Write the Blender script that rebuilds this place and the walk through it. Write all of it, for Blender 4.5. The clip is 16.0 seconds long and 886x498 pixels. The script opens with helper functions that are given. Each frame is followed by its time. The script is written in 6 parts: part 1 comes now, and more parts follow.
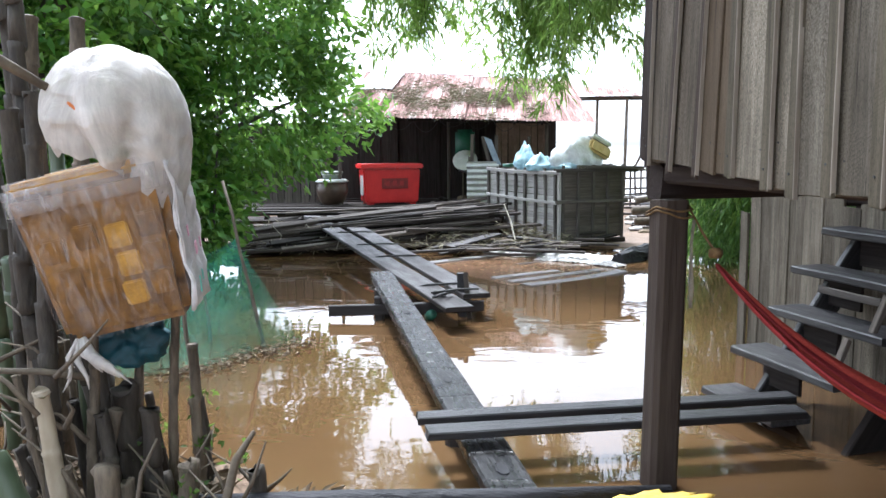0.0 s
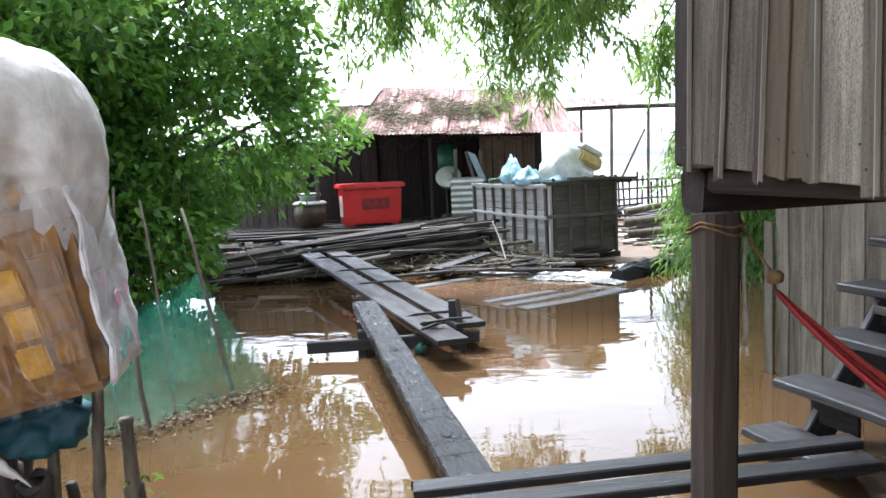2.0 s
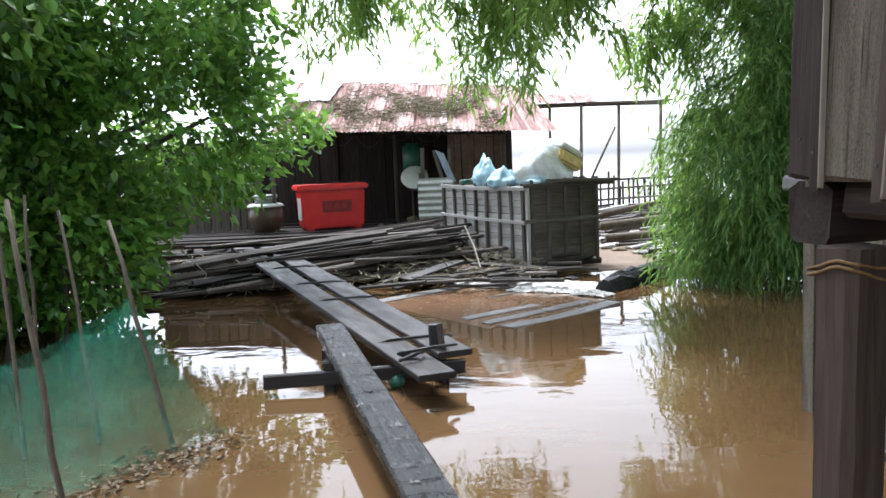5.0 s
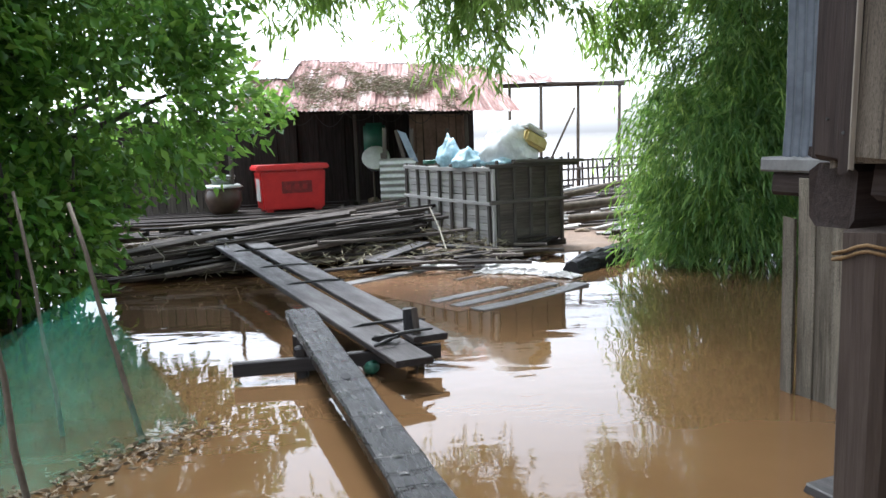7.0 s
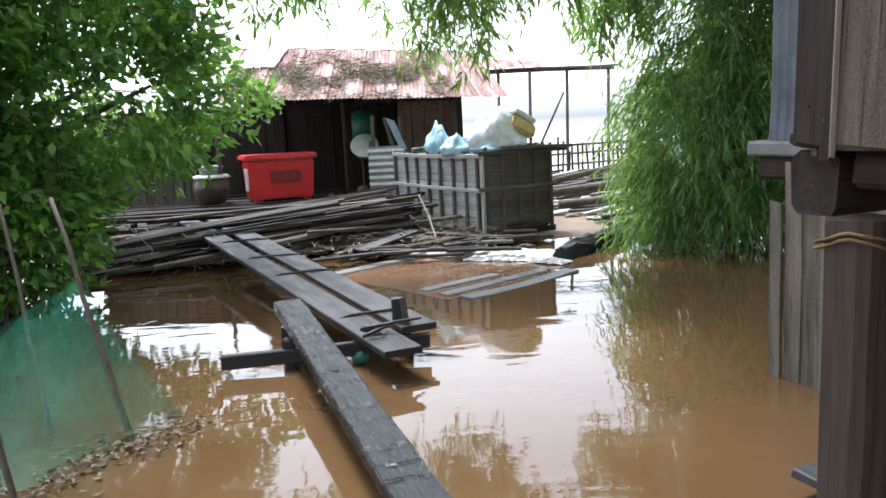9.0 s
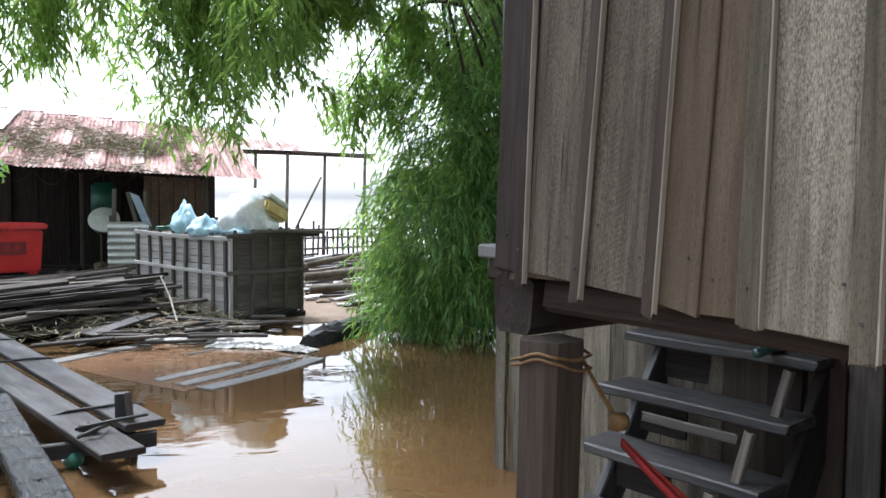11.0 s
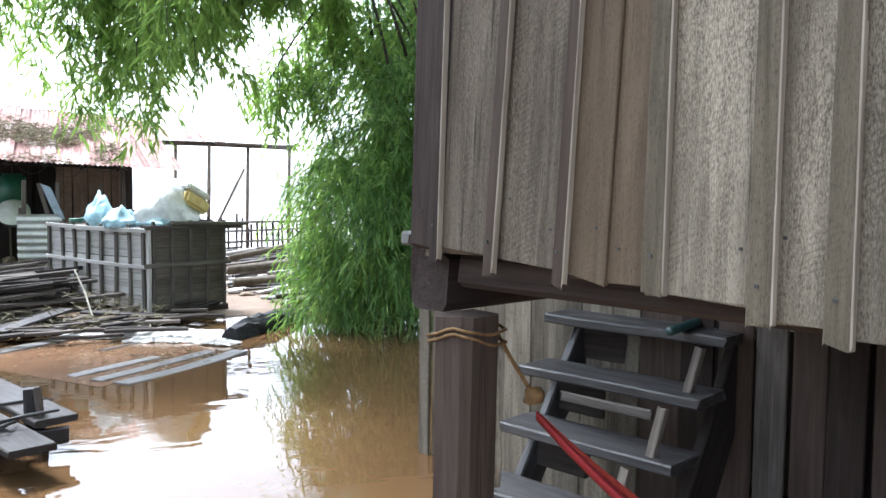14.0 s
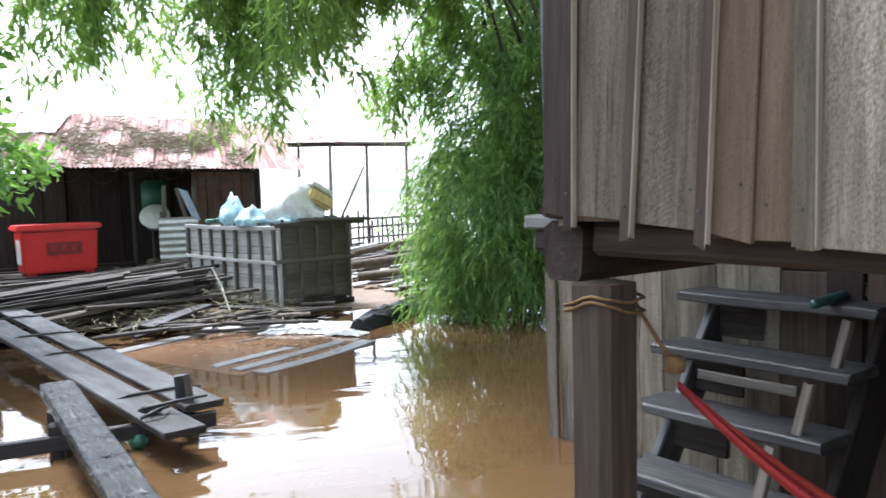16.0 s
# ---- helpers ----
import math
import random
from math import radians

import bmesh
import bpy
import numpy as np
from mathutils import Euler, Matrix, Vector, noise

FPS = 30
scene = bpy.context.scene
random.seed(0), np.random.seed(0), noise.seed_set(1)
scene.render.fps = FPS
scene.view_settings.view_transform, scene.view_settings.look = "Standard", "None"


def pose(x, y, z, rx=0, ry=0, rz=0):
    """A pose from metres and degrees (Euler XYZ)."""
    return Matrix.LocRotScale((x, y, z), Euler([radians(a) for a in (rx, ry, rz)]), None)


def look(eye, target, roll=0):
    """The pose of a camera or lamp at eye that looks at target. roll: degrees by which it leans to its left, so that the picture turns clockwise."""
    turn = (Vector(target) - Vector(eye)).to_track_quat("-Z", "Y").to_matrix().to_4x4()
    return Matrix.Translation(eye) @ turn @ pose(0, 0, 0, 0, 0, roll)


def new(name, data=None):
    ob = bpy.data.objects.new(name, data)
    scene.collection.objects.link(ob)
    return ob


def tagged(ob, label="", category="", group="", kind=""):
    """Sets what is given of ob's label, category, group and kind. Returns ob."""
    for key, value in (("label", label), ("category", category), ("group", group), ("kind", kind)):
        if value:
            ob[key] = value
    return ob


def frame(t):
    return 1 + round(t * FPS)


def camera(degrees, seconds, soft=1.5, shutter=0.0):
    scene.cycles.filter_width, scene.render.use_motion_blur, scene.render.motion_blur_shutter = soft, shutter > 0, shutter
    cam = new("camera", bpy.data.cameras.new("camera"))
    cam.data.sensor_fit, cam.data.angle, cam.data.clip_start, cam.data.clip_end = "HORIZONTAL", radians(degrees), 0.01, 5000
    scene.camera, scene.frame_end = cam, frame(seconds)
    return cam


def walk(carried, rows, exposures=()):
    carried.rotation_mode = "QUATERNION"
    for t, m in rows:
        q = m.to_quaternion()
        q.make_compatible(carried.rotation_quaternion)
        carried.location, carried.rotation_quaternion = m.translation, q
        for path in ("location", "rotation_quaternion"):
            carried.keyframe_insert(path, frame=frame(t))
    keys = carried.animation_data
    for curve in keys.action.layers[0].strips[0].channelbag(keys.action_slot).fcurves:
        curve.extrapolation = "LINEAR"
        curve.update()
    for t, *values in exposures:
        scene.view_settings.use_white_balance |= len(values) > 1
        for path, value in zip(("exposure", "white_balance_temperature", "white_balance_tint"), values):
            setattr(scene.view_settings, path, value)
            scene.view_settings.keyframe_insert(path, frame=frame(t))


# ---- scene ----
cam = camera(57.7, 16.0, shutter=0.2)
PATH = [
    (0, (0.502, 0.151, 1.734), (0.29, 2.124, 1.478), -0.5),
    (0.5, (0.53, 0.374, 1.725), (0.291, 2.344, 1.472), -0.7),
    (1, (0.54, 0.57, 1.732), (0.282, 2.542, 1.519), -0.4),
    (1.5, (0.42, 0.792, 1.733), (0.193, 2.769, 1.539), -1.1),
    (2, (0.378, 0.921, 1.707), (0.208, 2.902, 1.493), -2.5),
    (2.5, (0.424, 1.172, 1.727), (0.258, 3.155, 1.524), -3.2),
    (3, (0.403, 1.317, 1.731), (0.171, 3.295, 1.558), -2.9),
    (3.5, (0.242, 1.427, 1.754), (0.05, 3.413, 1.614), -3.0),
    (4, (0.165, 1.562, 1.747), (0.031, 3.551, 1.592), -2.9),
    (4.5, (0.182, 1.794, 1.751), (0.031, 3.781, 1.576), -2.6),
    (5, (0.124, 1.935, 1.749), (0.06, 3.921, 1.525), -2.4),
    (7.5, (-0.042, 2.083, 1.755), (0.007, 4.06, 1.461), -2.2),
    (8, (-0.024, 2.099, 1.758), (-0.013, 4.073, 1.434), -3.0),
    (8.5, (-0.013, 2.112, 1.758), (0.001, 4.083, 1.42), -3.2),
    (9, (-0.001, 2.1, 1.768), (0.065, 4.075, 1.457), -3.0),
    (9.5, (0.039, 2.112, 1.849), (0.26, 4.084, 1.601), -1.9),
    (10, (0.083, 2.101, 1.879), (0.543, 4.04, 1.715), -0.3),
    (12.5, (0.138, 2.071, 1.826), (0.887, 3.922, 1.716), 1.2),
    (13, (0.147, 2.061, 1.821), (0.964, 3.883, 1.707), 1.6),
    (13.5, (0.146, 2.07, 1.818), (0.983, 3.882, 1.689), 1.6),
    (14, (0.157, 2.074, 1.813), (0.979, 3.892, 1.674), 0.6),
    (14.5, (0.152, 2.075, 1.817), (0.921, 3.916, 1.671), -0.1),
    (15, (0.15, 2.08, 1.814), (0.89, 3.932, 1.665), -0.1),
    (15.5, (0.146, 2.071, 1.81), (0.872, 3.929, 1.659), -0.5),
    (16, (0.101, 2.07, 1.749), (0.651, 3.987, 1.598), -1.9),
]
walk(cam, [(t, look(eye, target, roll)) for t, eye, target, roll in PATH], [(0.0, 2.27, 5600.0, 10.0), (2.0, 2.25, 5600.0, 10.0), (5.0, 2.0, 5750.0, 10.0), (9.0, 2.0, 5750.0, 10.0), (10.2, 1.9, 5750.0, 10.0), (12.3, 2.22, 5600.0, 10.0), (14.0, 2.50, 5600.0, 10.0), (15.5, 2.34, 5600.0, 10.0), (16.0, 2.36, 5600.0, 10.0)])

# ---- world and light ----
world = bpy.data.worlds.new("overcast_sky")
scene.world = world
world.use_nodes = True
wn = world.node_tree
wn.nodes.clear()
SUN_EL, SUN_ROT = radians(60), radians(-30)
sky = wn.nodes.new("ShaderNodeTexSky")
sky.sky_type = "NISHITA"
sky.sun_disc = False
sky.sun_elevation, sky.sun_rotation = SUN_EL, SUN_ROT
sky.dust_density, sky.air_density = 3.0, 1.0
hs = wn.nodes.new("ShaderNodeHueSaturation")
hs.inputs["Saturation"].default_value = 0.12
bg = wn.nodes.new("ShaderNodeBackground")
bg.inputs["Strength"].default_value = 0.15
wo = wn.nodes.new("ShaderNodeOutputWorld")
wn.links.new(sky.outputs[0], hs.inputs["Color"])
wn.links.new(hs.outputs[0], bg.inputs["Color"])
wn.links.new(bg.outputs[0], wo.inputs["Surface"])
sun = new("sun", bpy.data.lights.new("sun", "SUN"))
sun.data.energy, sun.data.angle, sun.data.color = 1.3, radians(11), (1.0, 0.95, 0.87)
sun.matrix_world = look((0, 0, 30), Vector((0, 0, 30)) - Vector((math.sin(SUN_ROT) * math.cos(SUN_EL), math.cos(SUN_ROT) * math.cos(SUN_EL), math.sin(SUN_EL))))

# ---- materials ----
def mat(name):
    m = bpy.data.materials.new(name)
    m.use_nodes = True
    nt = m.node_tree
    nt.nodes.clear()
    out = nt.nodes.new("ShaderNodeOutputMaterial")
    b = nt.nodes.new("ShaderNodeBsdfPrincipled")
    nt.links.new(b.outputs[0], out.inputs[0])
    return m, nt, b, out


def node(nt, kind, **inputs):
    n = nt.nodes.new(kind)
    for k, v in inputs.items():
        n.inputs[k].default_value = v
    return n


def ramp(nt, fac, stops):
    r = nt.nodes.new("ShaderNodeValToRGB")
    el = r.color_ramp.elements
    while len(el) < len(stops):
        el.new(0.5)
    for e, (p, c) in zip(el, stops):
        e.position, e.color = p, (*c, 1)
    nt.links.new(fac, r.inputs[0])
    return r.outputs[0]


def mix(nt, fac, a, b, kind="MIX"):
    m = nt.nodes.new("ShaderNodeMix")
    m.data_type, m.blend_type = "RGBA", kind
    for sock, v in ((0, fac), (6, a), (7, b)):
        if isinstance(v, (int, float)):
            m.inputs[sock].default_value = v
        elif isinstance(v, tuple):
            m.inputs[sock].default_value = (*v, 1)
        else:
            nt.links.new(v, m.inputs[sock])
    return m.outputs[2]


def mapped(nt, scale, source="Object", shuffle=True):
    tc = nt.nodes.new("ShaderNodeTexCoord")
    mp = nt.nodes.new("ShaderNodeMapping")
    mp.inputs["Scale"].default_value = scale
    nt.links.new(tc.outputs[source], mp.inputs["Vector"])
    if shuffle:
        info = nt.nodes.new("ShaderNodeObjectInfo")
        mul = nt.nodes.new("ShaderNodeVectorMath")
        mul.operation = "SCALE"
        mul.inputs[0].default_value = (37.0, 19.0, 53.0)
        nt.links.new(info.outputs["Random"], mul.inputs["Scale"])
        nt.links.new(mul.outputs[0], mp.inputs["Location"])
    return mp.outputs[0]


def noise_tex(nt, vec, scale, detail=5.0, rough=0.55, dist=0.0):
    n = node(nt, "ShaderNodeTexNoise", Scale=scale, Detail=detail, Roughness=rough, Distortion=dist)
    nt.links.new(vec, n.inputs["Vector"])
    return n.outputs["Fac"]


def bump(nt, b, height, strength, distance=0.01):
    n = node(nt, "ShaderNodeBump", Strength=strength, Distance=distance)
    nt.links.new(height, n.inputs["Height"])
    nt.links.new(n.outputs[0], b.inputs["Normal"])


def math_node(nt, op, a, b=0.0):
    m = nt.nodes.new("ShaderNodeMath")
    m.operation = op
    for i, v in enumerate((a, b)):
        if isinstance(v, (int, float)):
            m.inputs[i].default_value = v
        else:
            nt.links.new(v, m.inputs[i])
    return m.outputs[0]


def wood(name, dark, mid, light, rough=0.75, vary=0.35, wet=0.0, grain=1.0, mottle=0.0):
    """Sawn wood, the grain along each piece's own x axis."""
    m, nt, b, out = mat(name)
    v = mapped(nt, (1.2, 22.0 * grain, 22.0 * grain))
    g = noise_tex(nt, v, 1.6, 7, 0.65, 0.6)
    v2 = mapped(nt, (0.9, 3.0, 3.0))
    big = noise_tex(nt, v2, 2.2, 4, 0.6)
    v3 = mapped(nt, (4.0, 90.0, 90.0))
    fine = noise_tex(nt, v3, 1.5, 3, 0.6)
    col = ramp(nt, g, [(0.28, dark), (0.5, mid), (0.74, light)])
    col = mix(nt, math_node(nt, "MULTIPLY", big, 0.72 if mottle else 0.55), col, tuple(c * 0.7 for c in dark) if mottle else dark)
    if mottle:
        sp = noise_tex(nt, mapped(nt, (75.0, 210.0, 210.0)), 1.4, 4, 0.75)
        zone = noise_tex(nt, mapped(nt, (0.7, 5.0, 5.0)), 1.6, 3, 0.5)
        spots = ramp(nt, sp, [(0.40, (0, 0, 0)), (0.62, (1, 1, 1))])
        zones = ramp(nt, zone, [(0.38, (0.15, 0.15, 0.15)), (0.62, (1, 1, 1))])
        f = nt.nodes.new("ShaderNodeMix")
        f.data_type, f.blend_type = "RGBA", "MULTIPLY"
        f.inputs[0].default_value = 1.0
        nt.links.new(spots, f.inputs[6])
        nt.links.new(zones, f.inputs[7])
        col = mix(nt, math_node(nt, "MULTIPLY", f.outputs[2], mottle), col, tuple(min(1, c * 1.35) for c in light))
        pit = noise_tex(nt, mapped(nt, (55.0, 260.0, 260.0)), 1.3, 5, 0.75)
        pits = ramp(nt, pit, [(0.36, (1, 1, 1)), (0.47, (0, 0, 0))])
        col = mix(nt, math_node(nt, "MULTIPLY", pits, 0.75), col, tuple(c * 0.6 for c in dark))
        arc = node(nt, "ShaderNodeTexWave", Scale=24.0, Distortion=7.0, Detail=2.0)
        arc.wave_type, arc.rings_direction = "RINGS", "Z"
        arc.inputs["Detail Scale"].default_value = 0.35
        nt.links.new(mapped(nt, (1.0, 1.0, 1.0)), arc.inputs["Vector"])
        patch = noise_tex(nt, mapped(nt, (3.0, 7.0, 7.0)), 1.5, 2, 0.5)
        where = ramp(nt, patch, [(0.57, (0, 0, 0)), (0.64, (1, 1, 1))])
        lines = ramp(nt, arc.outputs["Fac"], [(0.10, (1, 1, 1)), (0.35, (0, 0, 0))])
        both = nt.nodes.new("ShaderNodeMix")
        both.data_type, both.blend_type = "RGBA", "MULTIPLY"
        both.inputs[0].default_value = 1.0
        nt.links.new(where, both.inputs[6])
        nt.links.new(lines, both.inputs[7])
        col = mix(nt, math_node(nt, "MULTIPLY", both.outputs[2], 0.3), col, dark)
        crack = noise_tex(nt, mapped(nt, (1.1, 60.0, 60.0)), 1.3, 3, 0.5)
        cracks = ramp(nt, crack, [(0.29, (1, 1, 1)), (0.335, (0, 0, 0))])
        col = mix(nt, math_node(nt, "MULTIPLY", cracks, 0.8), col, tuple(c * 0.4 for c in dark))
    info = nt.nodes.new("ShaderNodeObjectInfo")
    val = math_node(nt, "ADD", math_node(nt, "MULTIPLY", info.outputs["Random"], 2 * vary), 1 - vary)
    hsv = nt.nodes.new("ShaderNodeHueSaturation")
    nt.links.new(val, hsv.inputs["Value"])
    nt.links.new(col, hsv.inputs["Color"])
    nt.links.new(hsv.outputs[0], b.inputs["Base Color"])
    r = math_node(nt, "ADD", math_node(nt, "MULTIPLY", big, 0.9 if wet else 0.15), rough - (0.48 if wet else 0.08))
    nt.links.new(r, b.inputs["Roughness"])
    b.inputs["Specular IOR Level"].default_value = 0.36 if wet else 0.22
    h = math_node(nt, "ADD", g, math_node(nt, "MULTIPLY", fine, 0.5))
    bump(nt, b, h, 0.7, 0.006)
    return m


def plain(name, c1, c2, rough=0.6, scale=6.0, bumpy=0.3, metal=0.0, dist=0.01, spec=0.5, stretch=(1, 1, 1)):
    m, nt, b, out = mat(name)
    v = mapped(nt, stretch)
    n = noise_tex(nt, v, scale, 6, 0.6)
    n2 = noise_tex(nt, v, scale * 6, 4, 0.6)
    f = math_node(nt, "ADD", math_node(nt, "MULTIPLY", n, 0.7), math_node(nt, "MULTIPLY", n2, 0.3))
    nt.links.new(ramp(nt, f, [(0.32, c1), (0.66, c2)]), b.inputs["Base Color"])
    b.inputs["Roughness"].default_value = rough
    b.inputs["Metallic"].default_value = metal
    b.inputs["Specular IOR Level"].default_value = spec
    if bumpy:
        bump(nt, b, f, bumpy, dist)
    return m


def leafy(name, c1, c2, c3, glow=0.35, rough=0.45):
    m, nt, b, out = mat(name)
    geo = nt.nodes.new("ShaderNodeNewGeometry")
    rnd = geo.outputs["Random Per Island"]
    v = mapped(nt, (1, 1, 1), shuffle=False)
    n = noise_tex(nt, v, 0.9, 3, 0.6)
    f = math_node(nt, "ADD", math_node(nt, "MULTIPLY", rnd, 0.65), math_node(nt, "MULTIPLY", n, 0.4))
    col = ramp(nt, f, [(0.2, c1), (0.6, c2), (0.93, c3)])
    nt.links.new(col, b.inputs["Base Color"])
    b.inputs["Roughness"].default_value = rough
    t = nt.nodes.new("ShaderNodeBsdfTranslucent")
    nt.links.new(mix(nt, 0.5, col, (0.27, 0.40, 0.07)), t.inputs["Color"])
    mx = nt.nodes.new("ShaderNodeMixShader")
    mx.inputs[0].default_value = glow
    nt.links.new(b.outputs[0], mx.inputs[1])
    nt.links.new(t.outputs[0], mx.inputs[2])
    nt.links.new(mx.outputs[0], out.inputs[0])
    return m


def film(name, col, alpha, rough=0.25, scale=14.0, milk=0.6, streak=(1.6, 1.0, 0.8), twist=1.0, gain=0.28):
    """Thin plastic film: partly clear, wrinkled."""
    m, nt, b, out = mat(name)
    v = mapped(nt, (1, 1, 1))
    n = noise_tex(nt, v, scale, 6, 0.6, 1.2)
    nt.links.new(ramp(nt, n, [(0.3, tuple(c * milk for c in col)), (0.65, col)]), b.inputs["Base Color"])
    b.inputs["Roughness"].default_value = rough
    # more opaque pale streaks imitate highlights along the wrinkles
    v2 = mapped(nt, streak)
    st = noise_tex(nt, v2, scale * 0.55, 6, 0.75, twist)
    edge = nt.nodes.new("ShaderNodeMapRange")
    nt.links.new(st, edge.inputs["Value"])
    for k, val in (("From Min", 0.45), ("From Max", 0.72), ("To Min", max(0.0, alpha - 0.1)), ("To Max", min(1.0, alpha + gain))):
        edge.inputs[k].default_value = val
    nt.links.new(edge.outputs[0], b.inputs["Alpha"])
    bump(nt, b, n, 0.9, 0.02)
    return m


M_GREY = wood("weathered_grey_boards", (0.0480, 0.0404, 0.0297), (0.1315, 0.1143, 0.0878), (0.2572, 0.2297, 0.1819), 0.85, 0.34, mottle=0.6)
M_GREYD = wood("darker_grey_boards", (0.0317, 0.0255, 0.0184), (0.0868, 0.0720, 0.0544), (0.1698, 0.1447, 0.1128), 0.85, 0.18, mottle=0.45)
# pale base colour holds the sky reflection on the wet raft planks
M_RAFT = wood("waterlogged_sheen_boards", (0.09, 0.082, 0.078), (0.19, 0.18, 0.172), (0.33, 0.32, 0.31), 0.5, 0.2, wet=1.0)
M_SAWN = wood("smooth_brown_boards", (0.0663, 0.0484, 0.0314), (0.1084, 0.0826, 0.0554), (0.1493, 0.1169, 0.0832), 0.85, 0.1, mottle=0.12)
M_STRIP = wood("grey_green_battens", (0.0480, 0.0412, 0.0286), (0.0990, 0.0852, 0.0611), (0.1620, 0.1392, 0.1014), 0.85, 0.22, mottle=0.15)
M_EDGE = wood("raw_sawn_edge", (0.14, 0.12, 0.098), (0.30, 0.265, 0.22), (0.48, 0.43, 0.37), 0.85, 0.15)
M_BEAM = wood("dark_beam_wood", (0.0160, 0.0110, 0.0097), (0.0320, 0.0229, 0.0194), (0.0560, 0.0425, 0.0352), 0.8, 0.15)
M_POST = wood("post_wood", (0.0317, 0.0221, 0.0177), (0.0554, 0.0408, 0.0322), (0.0871, 0.0685, 0.0547), 0.8, 0.12)
M_WET = wood("wet_dark_planks", (0.0097, 0.0094, 0.0101), (0.0240, 0.0232, 0.0250), (0.0562, 0.0540, 0.0585), 0.42, 0.2, wet=1.0)
M_BRIDGE = wood("bridge_boards", (0.0211, 0.0180, 0.0179), (0.0397, 0.0347, 0.0352), (0.0694, 0.0620, 0.0627), 0.6, 0.25, wet=1.0)
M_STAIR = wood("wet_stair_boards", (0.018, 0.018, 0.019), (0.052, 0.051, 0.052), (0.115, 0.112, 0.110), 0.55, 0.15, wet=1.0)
M_PILE = wood("old_lumber", (0.022, 0.018, 0.016), (0.075, 0.062, 0.054), (0.22, 0.19, 0.165), 0.8, 0.85)
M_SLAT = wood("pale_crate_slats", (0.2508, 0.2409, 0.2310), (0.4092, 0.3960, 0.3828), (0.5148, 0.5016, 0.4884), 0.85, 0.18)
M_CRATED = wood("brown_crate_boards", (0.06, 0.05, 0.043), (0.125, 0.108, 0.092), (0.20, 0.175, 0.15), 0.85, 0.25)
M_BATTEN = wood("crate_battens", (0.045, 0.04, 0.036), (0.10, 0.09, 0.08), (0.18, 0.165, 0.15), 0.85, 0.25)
M_HUT = wood("near_black_boards", (0.014, 0.011, 0.01), (0.032, 0.026, 0.023), (0.06, 0.05, 0.044), 0.9, 0.35)
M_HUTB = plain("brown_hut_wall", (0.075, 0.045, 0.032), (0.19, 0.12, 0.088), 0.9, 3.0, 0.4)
M_MUD = plain("river_mud", (0.10, 0.062, 0.035), (0.20, 0.13, 0.078), 0.75, 3.0, 0.8, dist=0.05)
M_BARK = plain("dark_bark", (0.035, 0.03, 0.024), (0.10, 0.085, 0.068), 0.9, 5.0, 1.0, dist=0.03, stretch=(1, 1, 0.25))
M_BAMD = plain("old_bamboo", (0.008, 0.0065, 0.0055), (0.07, 0.056, 0.042), 0.75, 11.0, 1.0, dist=0.02, stretch=(1, 1, 0.22))
M_BAMT = plain("tan_dry_bamboo", (0.028, 0.021, 0.015), (0.20, 0.16, 0.115), 0.8, 12.0, 1.0, dist=0.02, stretch=(1, 1, 0.25))
M_BAMG = plain("green_bamboo", (0.035, 0.055, 0.03), (0.085, 0.115, 0.065), 0.45, 4.0, 0.3, stretch=(1, 1, 0.2))
M_BAMP = plain("pale_cut_bamboo", (0.30, 0.24, 0.17), (0.52, 0.45, 0.34), 0.7, 5.0, 0.4, stretch=(1, 1, 0.25))
M_POLE = plain("thin_pole_wood", (0.055, 0.042, 0.03), (0.15, 0.12, 0.085), 0.8, 8.0, 0.4)
M_RED = plain("red_plastic", (0.55, 0.012, 0.012), (0.68, 0.022, 0.018), 0.4, 5.0, 0.1)
M_REDD = plain("faded_dark_patch", (0.10, 0.012, 0.012), (0.30, 0.02, 0.018), 0.6, 14.0, 0.0)
M_WHITE = plain("off_white_plastic", (0.55, 0.55, 0.53), (0.75, 0.75, 0.73), 0.5, 8.0, 0.1)
M_JAR = plain("glazed_clay", (0.045, 0.028, 0.02), (0.10, 0.065, 0.045), 0.35, 6.0, 0.2)
M_RIM = plain("pale_enamel", (0.42, 0.46, 0.42), (0.62, 0.66, 0.62), 0.4, 8.0, 0.1)
M_TIN = plain("galvanised_tin", (0.34, 0.35, 0.34), (0.58, 0.59, 0.57), 0.45, 3.0, 0.1, 0.3)
M_TINB = plain("bluish_tin", (0.0750, 0.0863, 0.1050), (0.1500, 0.1688, 0.1950), 0.45, 3.0, 0.1, 0.4)
M_ROPE = plain("ochre_rope", (0.075, 0.04, 0.014), (0.19, 0.112, 0.04), 0.8, 40.0, 0.5)
M_ROPEG = plain("grey_rope", (0.22, 0.20, 0.16), (0.42, 0.39, 0.32), 0.85, 40.0, 0.5)
M_ROPEB = plain("black_cord", (0.012, 0.012, 0.012), (0.04, 0.04, 0.04), 0.6, 30.0, 0.3)
M_TEAL = plain("teal_sack", (0.003, 0.026, 0.036), (0.008, 0.07, 0.095), 0.6, 14.0, 0.6)
M_YELLOW = plain("yellow_cloth", (0.55, 0.36, 0.03), (0.78, 0.56, 0.10), 0.75, 12.0, 0.5)
M_FOAM = plain("yellowed_foam", (0.50, 0.36, 0.11), (0.74, 0.60, 0.30), 0.8, 9.0, 0.3)
M_CARD = plain("orange_brown_cartons", (0.05, 0.02, 0.005), (0.27, 0.125, 0.018), 0.45, 5.0, 0.3)
M_AMBER = plain("amber_packets", (0.22, 0.10, 0.012), (0.50, 0.27, 0.036), 0.4, 14.0, 0.3)
